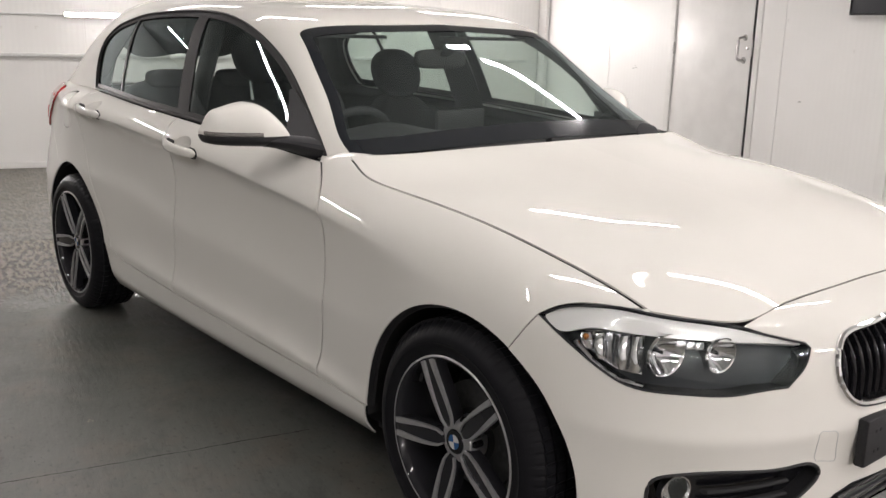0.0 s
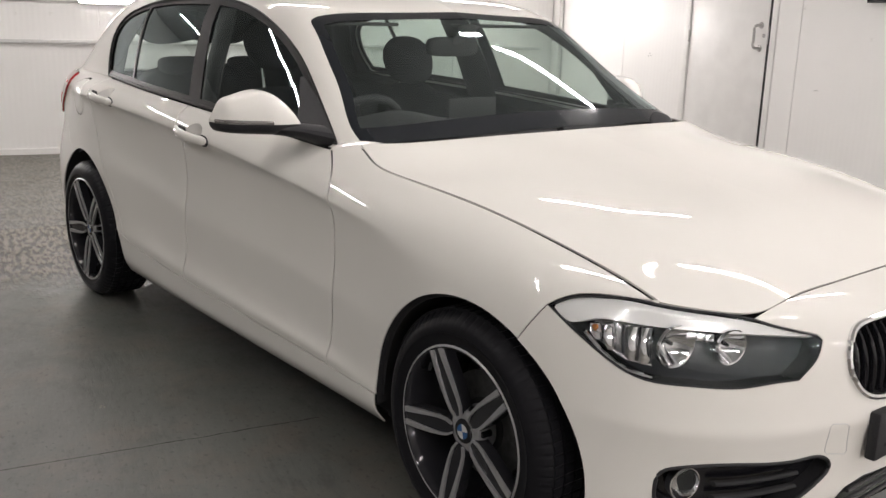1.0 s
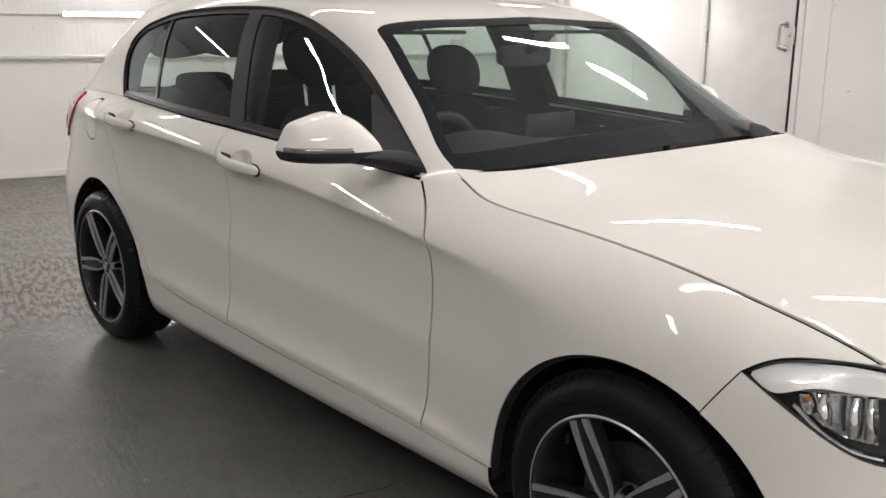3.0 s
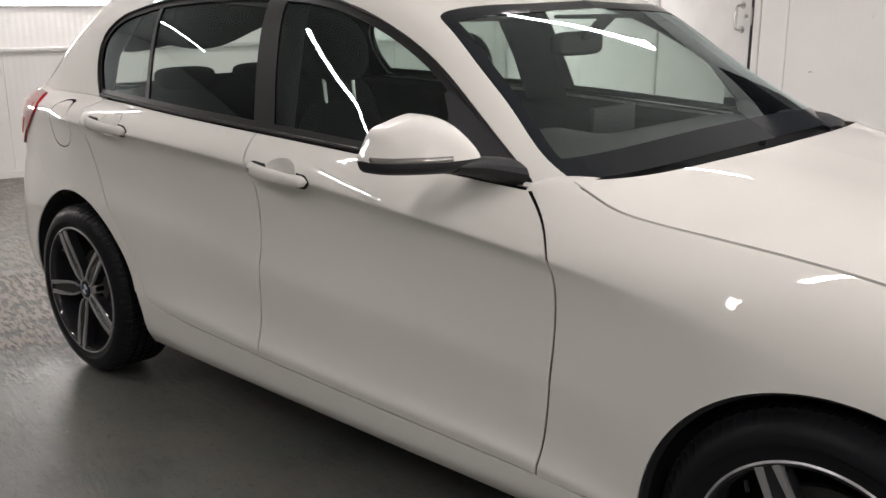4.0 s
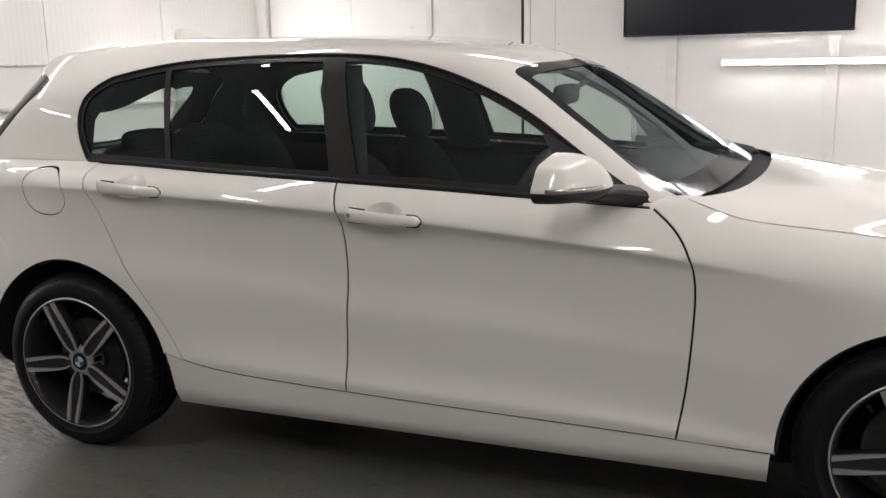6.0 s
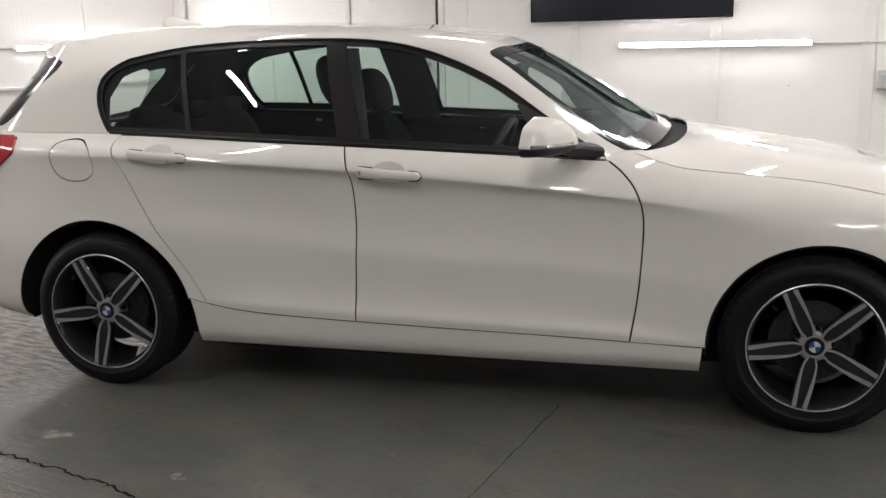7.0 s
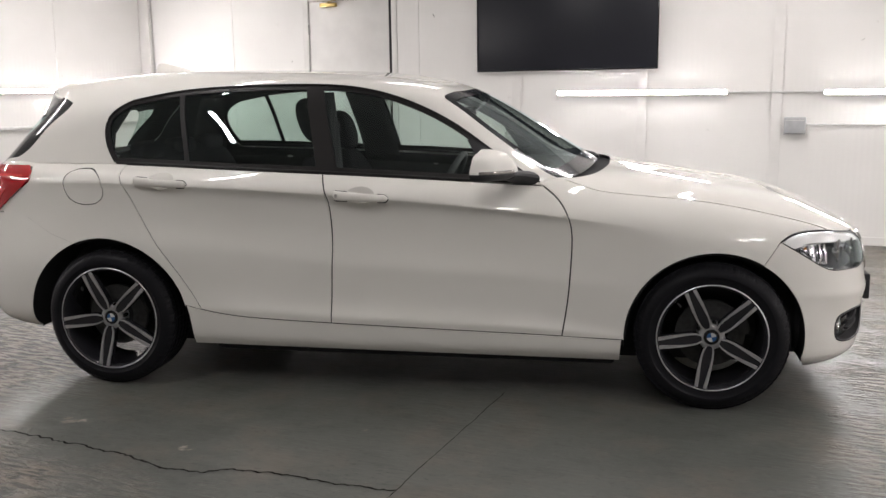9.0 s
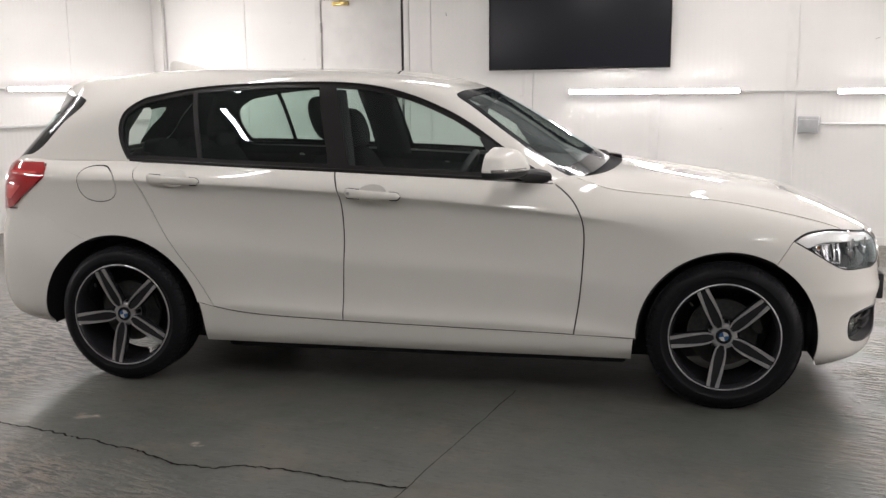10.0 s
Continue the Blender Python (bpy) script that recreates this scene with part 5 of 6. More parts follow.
def superball(c, half, power=0.6, nu=32, nv=18, shape=None):
    """A rounded box; shape moves each point."""
    f = lambda w: math.copysign(abs(w) ** power, w)
    bm = bmesh.new()
    rows = []
    for j in range(nv + 1):
        b = -math.pi / 2 + math.pi * j / nv
        row = []
        for i in range(nu):
            a = 2 * math.pi * i / nu
            p = Vector((f(math.cos(a)) * f(math.cos(b)), f(math.sin(a)) * f(math.cos(b)), f(math.sin(b))))
            p = Vector((c[0] + half[0] * p.x, c[1] + half[1] * p.y, c[2] + half[2] * p.z))
            row.append(bm.verts.new(shape(p) if shape else p))
        rows.append(row)
    for a, b in zip(rows, rows[1:]):
        for i in range(nu):
            bm.faces.new((a[i], a[(i + 1) % nu], b[(i + 1) % nu], b[i]))
    bmesh.ops.remove_doubles(bm, verts=bm.verts, dist=1e-5)
    bmesh.ops.dissolve_degenerate(bm, dist=1e-6, edges=bm.edges)
    return bm


def cup(sheet, ring, depth, side, steps=6):
    """A shallow dish pressed into a sheet inside an outline."""
    r = np.array(ring)
    c = r.mean(0)
    rows = []
    for k in range(steps + 1):
        q = c + (r - c) * (1 - k / (steps + 0.5))
        d = depth * math.sin(math.pi / 2 * k / steps)
        p = sheet.at(q[:, 0], q[:, 1]) - d * sheet.normal(q[:, 0], q[:, 1])
        p[:, 1] *= side
        rows.append(p)
    return loft(rows, False), rows


def bead(sheet, ring, radius, side, offset=0.0, closed=True):
    """A round moulding along an outline on a sheet."""
    r = np.array(ring)
    p = sheet.at(r[:, 0], r[:, 1]) + offset * sheet.normal(r[:, 0], r[:, 1])
    p[:, 1] *= side
    return tube(bmesh.new(), [tuple(q) for q in p], radius, 8, closed)


def at_uv(sheet, p, depth=0.0, side=-1):
    """The point of a sheet nearest to p, moved inwards, and the outward normal there."""
    q = np.array(sheet.find([p]))
    n = sheet.normal(q[:, 0], q[:, 1])[0]
    w = sheet.at(q[:, 0], q[:, 1])[0] - depth * n
    return Vector((w[0], side * w[1], w[2])), Vector((n[0], side * n[1], n[2]))


def facing(p, n, up=(0, 0, 1)):
    """A pose at p whose -y axis looks along n."""
    y = -Vector(n).normalized()
    x = y.cross(Vector(up)).normalized()
    z = x.cross(y)
    return Matrix(((x.x, y.x, z.x, p.x), (x.y, y.y, z.y, p.y), (x.z, y.z, z.z, p.z), (0, 0, 0, 1)))


lamp_ring = shrink(loop(lamp_upper, lamp_lower), 0.0035)
LAMP_STRIP = material("clear_indicator_lens", (0.38, 0.36, 0.35), 0.12, 0.7, Coat_Weight=1.0)
SMOKE = material("smoked_lamp_housing", (0.020, 0.023, 0.028), 0.3)
SATIN = material("satin_silver_trim", (0.80, 0.79, 0.78), 0.28, 0.15)
BRIGHT_ROUGH = grain(material("pebbled_reflector", (0.8, 0.8, 0.82), 0.22, 1.0), 70, (0.55, 0.55, 0.58), (0.9, 0.9, 0.92), 0.5)
BRIGHT = material("reflector", (0.9, 0.9, 0.92), 0.05, 1.0)


def headlamp(side):
    h = part("headlamp", trimmed("headlamp", SHELL, lamp_ring, LENS, side=side, depth=0, offset=-0.001), LENS, car, "clear wraparound headlamp with twin reflectors")
    h.visible_shadow = False
    part("housing", trimmed("housing", SHELL, lamp_ring, SMOKE, side=side, depth=0, offset=-0.055), SMOKE, h, "smoked grey lamp housing")
    r = np.array(lamp_ring)
    rows = []
    for d in (0.001, 0.02, 0.056):
        p = SHELL.at(r[:, 0], r[:, 1]) - d * SHELL.normal(r[:, 0], r[:, 1])
        p[:, 1] *= side
        rows.append(p)
    part("housing_wall", loft(rows, False), BLACK_GLOSS, h)
    # satin brow along the upper edge, wrapping round the outer tip
    over = curve([(2.960, 0.832, 0.718), (2.995, 0.808, 0.738), (3.045, 0.781, 0.7465), (3.09, 0.756, 0.7475), (3.150, 0.722, 0.744), (3.230, 0.640, 0.7305), (3.283, 0.560, 0.7145), (3.322, 0.472, 0.6885), (3.341, 0.415, 0.672)], 0.012)
    under = curve([(3.341, 0.415, 0.670), (3.325, 0.473, 0.679), (3.258, 0.633, 0.698), (3.214, 0.692, 0.702), (3.167, 0.736, 0.705), (3.105, 0.777, 0.709), (3.060, 0.802, 0.708), (3.030, 0.818, 0.696), (3.005, 0.828, 0.689), (2.960, 0.835, 0.712)], 0.012)
    low = SHELL.find(under)
    part("brow", trimmed("brow", SHELL, loop(SHELL.find(over), low), SATIN, side=side, depth=0.02, offset=-0.007), SATIN, h, "satin silver light bar")
    part("seal", bead(SHELL, lamp_ring, 0.0022, side, -0.001), BLACK, h, "black rubber seal")
    # reflectors
    for c, rad, deep in (((3.190, 0.727, 0.678), 0.045, 0.044), ((3.272, 0.622, 0.683), 0.037, 0.040)):
        p, nrm = at_uv(SHELL, c, 0.046, side)
        m = facing(p, Vector((0.96, side * 0.22, -0.04)))
        prof = [(0.004, 0.0)] + [(rad * math.sqrt(k / 8), -deep * k / 8 * 0.85) for k in range(1, 9)] + [(rad + 0.003, -deep * 0.88), (rad + 0.0035, -deep * 0.70)]
        part("reflector", lathe(prof, 40), BRIGHT, h, "chrome reflector bowl", m=m)
        part("bulb", lathe([(0.0, -0.024), (0.004, -0.022), (0.005, -0.010), (0.005, 0.0)], 16), BLACK_GLOSS, h, m=m)
    # the outer chrome pocket with its pebbled back
    u0, u1 = SHELL.find([(3.035, 0.812, 0.69)])[0][0], SHELL.find([(3.163, 0.752, 0.66)])[0][0]
    ledge = SHELL.find([(3.172, 0.748, 0.612), (3.125, 0.787, 0.619), (3.08, 0.805, 0.642), (3.042, 0.816, 0.671)])
    pocket = loop([q for q in low if u0 < q[0] < u1][::-1], line(*ledge, step=0.01))
    part("reflector_pocket", trimmed("reflector_pocket", SHELL, pocket, BRIGHT_ROUGH, side=side, depth=0, offset=-0.040), BRIGHT_ROUGH, h, "bright chrome reflector pocket")
    # upright chrome flutes in the pocket and a fluted bar between the bowls
    for top, foot, deep in (((3.052, 0.808, 0.698), (3.066, 0.809, 0.660), 0.030), ((3.080, 0.794, 0.704), (3.094, 0.800, 0.640), 0.034),
                            ((3.132, 0.766, 0.705), (3.138, 0.776, 0.622), 0.036), ((3.156, 0.750, 0.705), (3.162, 0.758, 0.618), 0.034)):
        ends = [at_uv(SHELL, c, deep, side)[0] for c in (top, foot)]
        mid = (ends[0] + ends[1]) / 2 + 0.006 * at_uv(SHELL, top, 0, side)[1]
        part("reflector_flute", bar_on([ends[0], mid, ends[1]], [0.014, 0.016, 0.013], [0.005, 0.007, 0.005], (0.42, side * -0.9, 0), (0.9, side * 0.42, 0), 12), BRIGHT, h, "upright chrome reflector flute")
    for c, w in (((3.226, 0.685, 0.692), 0.012), ((3.240, 0.668, 0.690), 0.010), ((3.252, 0.652, 0.689), 0.010)):
        p, nrm = at_uv(SHELL, c, 0.024, side)
        part("reflector_facet", boxed((-w, -0.002, -0.009), (w, 0.004, 0.009), 0.0025, 2), BRIGHT_ROUGH, h, "small chrome reflector facet", m=facing(p, nrm) @ pose(0, 0, 0, 12, 0, 8))
    w = [at_uv(SHELL, c, 0.018, side)[0] for c in ((3.114, 0.783, 0.706), (3.115, 0.786, 0.675), (3.120, 0.787, 0.640))]
    part("divider", tube(bmesh.new(), w, 0.004, 8), SMOKE, h)
    p, nrm = at_uv(SHELL, (3.055, 0.808, 0.688), 0.018, side)
    part("amber_bulb", superball((0, 0, 0), (0.007, 0.006, 0.006), 0.9, 16, 10), ORANGE, h, "amber indicator bulb", m=facing(p, nrm))
    run = [np.array(p) for p in curve([(3.035, 0.816, 0.672), (3.075, 0.805, 0.637), (3.125, 0.787, 0.607), (3.178, 0.752, 0.594)], 0.02)]
    pts = []
    for q in run:
        w, nn = at_uv(SHELL, q, 0.016, side)
        pts.append(w)
    part("chrome_edge", tube(bmesh.new(), pts, 0.0055, 8), BRIGHT, h, "chrome trim strip")
    return h


def tail_lamp(side):
    ring = SHELL.find(loop(line((-0.64, 1.002), (-0.44, 1.000)), curve([(-0.44, 1.000), (-0.418, 0.985), (-0.412, 0.942)]), line((-0.412, 0.942), (-0.600, 0.796)), line((-0.600, 0.796), (-0.67, 0.780)), line((-0.67, 0.780), (-0.64, 1.002))), (0, 2), lambda p: p[:, 1] > 0.4)
    t = part("tail_lamp", trimmed("tail_lamp", SHELL, ring, RED, side=side, depth=0.03, offset=0.009), RED, car, "red wraparound tail lamp")
    for pts in ([(-0.62, 0.965), (-0.455, 0.962), (-0.445, 0.952), (-0.62, 0.952)], [(-0.63, 0.90), (-0.54, 0.90), (-0.60, 0.835), (-0.64, 0.835)]):
        q = SHELL.find(loop(line(*pts, pts[0])), (0, 2), lambda p: p[:, 1] > 0.4)
        part("light_strip", trimmed("light_strip", SHELL, q, RED_BRIGHT, side=side, depth=0.003, offset=0.0115), RED_BRIGHT, t, "brighter red light strip")
    return t


def door_handle(parent, x0, x1, z, side, key):
    mid = (x0 + x1) / 2
    y_of = lambda x, zz: float(SHELL.at(*np.array(SHELL.find([(x, zz)], (0, 2), lambda p: p[:, 1] > 0.66)).T)[0][1])
    pts, a, b = [], [], []
    flat, wide = [], []
    for k in range(27):
        t = k / 26
        x = x0 + (x1 - x0) * t
        rise = 0.010 + 0.022 * math.sin(math.pi * t) ** 0.7
        e = math.sqrt(max(0.0, 1 - (1 - min(1, t / 0.09)) ** 2)) * math.sqrt(max(0.0, 1 - (1 - min(1, (1 - t) / 0.10)) ** 2)) + 0.04
        zz = z + 0.006 - 0.013 * t
        skin = y_of(x, zz)
        pts.append((x, side * (skin + rise - 0.004), zz))
        a.append(0.011 * min(1, e))
        b.append((0.0215 - 0.006 * t) * min(1, e))
        flat.append((x, side * (skin + 0.001), zz - 0.003))
        wide.append((0.0215 - 0.006 * t) * min(1, e) + 0.0038)
    h = part("handle", bar_on(pts, a, b), PAINT, parent, "white pull handle")
    bm, rows = cup(SHELL, dish_ring(x0, x1, z), 0.026, side)
    part("handle_dish", bm, PAINT, parent)
    # end seals, drawn wider and lower to add the shade under the handle
    for piece in (slice(0, 8), slice(21, 27)):
        part("handle_seal", bar_on(flat[piece], [0.003] * len(flat[piece]), wide[piece]), BLACK, h)
    if key:
        lock = lathe([(0.0, -0.002), (0.0068, -0.002), (0.008, 0.0), (0.008, 0.004)], 20)
        part("key_lock", lock, STEEL, h, "round key lock", m=pose(x0 + 0.024, side * (y_of(x0 + 0.024, z) + 0.0275), z + 0.005))
    return h


def door_mirror(side):
    m = thing("door_mirror", "", "")
    m.parent = car
    if side > 0:
        m.location = (-0.10, -0.06, 0)
    tagged(m, "white-capped door mirror with black base")

    # sections across the mirror: how far in from its outer end, front x, height of the cap, depth of the base
    keys = [(0.000, 1.752, 0.008, 0.006), (0.005, 1.768, 0.018, 0.018), (0.014, 1.787, 0.036, 0.026), (0.031, 1.808, 0.064, 0.031), (0.060, 1.832, 0.077, 0.034), (0.108, 1.864, 0.092, 0.036),
            (0.138, 1.878, 0.094, 0.037), (0.158, 1.883, 0.087, 0.037), (0.178, 1.886, 0.071, 0.037), (0.198, 1.887, 0.047, 0.036), (0.210, 1.885, 0.024, 0.034), (0.216, 1.880, 0.008, 0.032)]
    rows = curve(keys, 0.006)
    z0 = 1.000

    def slice_of(w, xf, h, up, n=14):
        y, xb = side * (1.050 - w), 1.712 + 0.28 * w
        arcs = [(math.cos(math.pi / 2 * k / n), math.sin(math.pi / 2 * k / n)) for k in range(n + 1)]
        top = [(xb + (xf - xb) * c ** 0.62, y, z0 + up * h * q ** 0.80) for c, q in arcs]
        return top + [(xb, y, z0 + up * h * 0.5), (xb, y, z0 + 0.001 * up), ((xb + xf) / 2, y, z0 + 0.001 * up)]

    part("cap", loft([slice_of(w, xf, max(h, 0.004), 1) for w, xf, h, d in rows]), PAINT, m, "white painted mirror cap")
    part("base", loft([slice_of(w, xf + 0.001, max(d, 0.003), -1) for w, xf, h, d in rows]), BLACK, m, "black mirror base")
    strip = [(xf + 0.0015, side * (1.050 - w), z0 + 0.0055) for w, xf, h, d in rows if w < 0.128]
    part("indicator", bar_on(strip, [0.0045] * len(strip), [0.0065] * len(strip), (1, 0, 0), (0, 0, 1), 10), LAMP_STRIP, m, "clear indicator strip")
    arm = [(1.825, side * 0.90, 0.985), (1.855, side * 0.85, 0.980), (1.880, side * 0.815, 0.972), (1.905, side * 0.775, 0.962)]
    part("arm", bar_on(arm, [0.055, 0.050, 0.058, 0.068], [0.020, 0.022, 0.027, 0.033], (1, 0, 0), (0, 0, 1)), BLACK, m, "black mirror arm")
    tri = roof_uv(loop(line((1.760, 0.953), (1.650, 1.118), (1.668, 1.122), (1.80, 1.046), (1.975, 0.944), (1.760, 0.953))))
    part("mirror_foot", trimmed("mirror_foot", ROOF, tri, BLACK, side=side, depth=0.006, offset=0.003), BLACK, m, "black plastic corner panel", m=Matrix.Translation(-m.location))
    return m


for side in (-1, 1):
    headlamp(side)
    tail_lamp(side)
    door_mirror(side)
for ob, spec in ((o, HANDLES[0] if o.name.startswith("front_door") else HANDLES[1]) for o in list(car.children) if o.name.startswith(("front_door", "rear_door")) and "window" not in o.name):
    s = -1 if ob.data.vertices[0].co.y < 0 else 1
    door_handle(ob, *spec, s, s < 0 and spec is HANDLES[0])

# mouldings along the belt and round the windows
for side in (-1, 1):
    run = [q for q in roof_uv([(x, z + 0.006) for x, z in belt if -0.0 < x < 1.965])]
    part("belt_moulding", bead(ROOF, run, 0.0065, side, 0.001, False), TRIM, car, "black window sill moulding")
    part("window_moulding", bead(ROOF, roof_uv(dlo_top), 0.0045, side, 0.0, False), TRIM, car, "black window surround moulding")


def grille(side):
    """One half of the twin grille: chrome surround, dark back and upright bars."""
    k = part("grille", bead(SHELL, kidney, 0.0085, side, 0.003), CHROME, car, "chrome-framed kidney-shaped grille")
    part("grille_back", trimmed("grille_back", SHELL, kidney, LINER, side=side, depth=0, offset=-0.030), LINER, k)
    for i in range(9):
        y = 0.055 + 0.030 * i
        pts = []
        for z in np.linspace(0.515, 0.672, 12):
            ok = inside(np.array(KIDNEY), np.array([y]), np.array([z]))[0]
            if ok:
                q = np.array(SHELL.find([(y, z)], (1, 2), lambda p: p[:, 0] > 2.9))
                w = SHELL.at(q[:, 0], q[:, 1])[0]
                bow = 0.012 * (1 - ((z - 0.594) / 0.08) ** 2)
                pts.append((w[0] - 0.018 + bow, side * w[1], w[2]))
        if len(pts) > 3:
            part("grille_bar", bar_on(pts, [0.0045] * len(pts), [0.012] * len(pts), (0, 1, 0), (1, 0, 0), 8), BLACK_GLOSS, k)
    return k


FOG_RING = fog


def fog_unit(side):
    fog = shrink(FOG_RING, 0.003)
    f = part("fog_lamp_recess", trimmed("fog_lamp_recess", SHELL, fog, BLACK_GLOSS, side=side, depth=0, offset=-0.045), BLACK_GLOSS, car, "black bumper recess with fog lamp")
    r = np.array(fog)
    rows = []
    for d in (0.0, 0.02, 0.046):
        p = SHELL.at(r[:, 0], r[:, 1]) - d * SHELL.normal(r[:, 0], r[:, 1])
        p[:, 1] *= side
        rows.append(p)
    part("recess_wall", loft(rows, False), BLACK, f)
    part("recess_rim", bead(SHELL, fog, 0.005, side, -0.002), BLACK, f)
    p, n = at_uv(SHELL, (3.250, 0.690, 0.345), 0.030, side)
    m = facing(p, Vector((0.95, side * 0.3, 0)))
    lamp = part("fog_lamp", lathe([(0.040, 0.014), (0.040, -0.002), (0.0385, -0.005), (0.036, -0.005), (0.034, 0.006), (0.024, 0.016), (0.0, 0.020)], 36), BRIGHT, f, "round fog lamp", m=m)
    lens = part("fog_lens", lathe([(0.0, -0.010), (0.02, -0.009), (0.037, -0.004)], 36), LENS, f, m=m)
    lens.visible_shadow = False
    for z in (0.315, 0.348):
        pts = []
        for y in np.linspace(0.42, 0.62, 14):
            q = np.array(SHELL.find([(y, z)], (1, 2), lambda p: p[:, 0] > 2.9))
            w = SHELL.at(q[:, 0], q[:, 1])[0]
            pts.append((w[0] - 0.028, side * w[1], w[2]))
        part("recess_bar", bar_on(pts, [0.010] * 14, [0.006] * 14, (1, 0, 0), (0, 0, 1), 8), LINER, f)


for side in (-1, 1):
    grille(side)
    fog_unit(side)
    i_back = part("lower_intake", trimmed("lower_intake", SHELL, intake, BLACK, side=side, depth=0, offset=-0.035), BLACK, car, "black lower air intake")
    for z in (0.228, 0.252, 0.276):
        pts = [(3.395, side * y, z) for y in (0.0, 0.1, 0.2, 0.27)]
        part("intake_bar", bar_on(pts, [0.006] * 4, [0.005] * 4, (1, 0, 0), (0, 0, 1), 8), BLACK, i_back)
    tow = SHELL.find(line((0.386, 0.466), (0.378, 0.473), (0.336, 0.466), (0.325, 0.457), (0.306, 0.390), (0.311, 0.382), (0.370, 0.395), (0.379, 0.404), (0.386, 0.466), step=0.008)[:-1], (1, 2), lambda p: p[:, 0] > 2.9) if side < 0 else None
    if tow:
        part("tow_cover", bead(SHELL, tow, 0.0009, side, 0.0002), GREY_PLASTIC, car, "thin outline of a towing eye cover")
plate = part("plate_holder", boxed((3.417, -0.262, 0.365), (3.4445, 0.262, 0.482), 0.006), BLACK, car, "blank black number plate holder")
for y in (-0.22, -0.2, 0.2, 0.22):
    for z in (0.40, 0.45):
        part("plate_hole", boxed((3.4440, y - 0.006, z - 0.004), (3.4460, y + 0.006, z + 0.004), 0.001), LINER, plate)

# roof fin, rear spoiler, wipers and scuttle


def fin_shape(p):
    t = (p.x - -0.105) / 0.21
    return Vector((p.x - 0.25 * (p.z - 1.43), p.y * (1 - 0.5 * min(1, max(0, (p.z - 1.43) / 0.06))), 1.432 + (p.z - 1.432) * (1.0 - 0.75 * min(1, max(0, t)) ** 0.8)))


part("roof_fin", superball((-0.020, 0, 1.438), (0.115, 0.024, 0.066), 0.75, 28, 16, fin_shape), PAINT, car, "white shark-fin aerial")


def spoiler_shape(p):
    return Vector((p.x - 0.25 * (1 - (p.y / 0.5) ** 2) + 0.0, p.y, p.z + 0.055 * (1 - (p.y / 0.5) ** 2)))


part("roof_spoiler", superball((-0.350, 0, 1.306), (0.060, 0.505, 0.014), 0.55, 64, 14, spoiler_shape), PAINT, car, "white roof spoiler")
cowl = bmesh.new()
rows = []
for y in np.linspace(-0.655, 0.655, 41):
    e = (y / 0.70) ** 2
    front = 2.268 - 0.125 * e ** 1.5
    k = math.exp(-((abs(y) - 0.50) / 0.13) ** 2)
    rows.append([(front, y, 0.958 - 0.012 * e), (front - 0.03, y, 0.948 - 0.012 * e), (front - 0.09, y, 0.955 - 0.018 * e + 0.010 * k), (2.04, y, 0.955 - 0.02 * e + 0.020 * k), (1.98, y, 0.90)])
vs = [[cowl.verts.new(p) for p in r] for r in rows]
for a, b in zip(vs, vs[1:]):
    for i in range(4):
        cowl.faces.new((a[i], a[i + 1], b[i + 1], b[i]))
part("scuttle", cowl, LINER, car, "black plastic scuttle below the windscreen")


ends = [(1.955, 0.650, 0.976), (2.020, 0.615, 0.980), (2.090, 0.570, 0.977), (2.150, 0.520, 0.972), (2.190, 0.465, 0.964)]
part("scuttle_corner", bar_on(ends, [0.030, 0.050, 0.055, 0.048, 0.020], [0.010, 0.015, 0.017, 0.015, 0.006], (0.63, 0.78, 0), (0, 0, 1), 16), LINER, car, "black scuttle end cover")
# painted corners between the windscreen pillars, the wings and the bonnet
for side in (-1, 1):
    bm = bmesh.new()
    inner = curve([(1.975, 0.764, 0.944), (2.01, 0.742, 0.9575), (2.04, 0.728, 0.961), (2.07, 0.712, 0.9615), (2.105, 0.690, 0.960)], 0.012)
    outer_uv = np.array(SHELL.find(curve([(1.978, 0.931), (2.01, 0.9385), (2.04, 0.9455), (2.07, 0.951), (2.105, 0.948)], 0.012), (0, 2), lambda p: p[:, 1] > 0.66))
    rim = SHELL.at(outer_uv[:, 0], outer_uv[:, 1])
    n = 9
    inner = [inner[round(k * (len(inner) - 1) / n)] for k in range(n + 1)]
    rim = [rim[round(k * (len(rim) - 1) / n)] for k in range(n + 1)]
    grid = []
    for a, b in zip(rim, inner):
        a, b = Vector(a) - Vector((0, 0, 0.003)), Vector(b)
        row = []
        for k in range(6):
            t = k / 5
            q = a.lerp(b, t) + Vector((0, 0, 0.004 * math.sin(math.pi * t)))
            row.append(bm.verts.new((q.x, side * q.y, q.z)))
        grid.append(row)
    for a, b in zip(grid, grid[1:]):
        for k in range(5):
            bm.faces.new((a[k], a[k + 1], b[k + 1], b[k]))
    part("wing_corner", bm, PAINT, car)


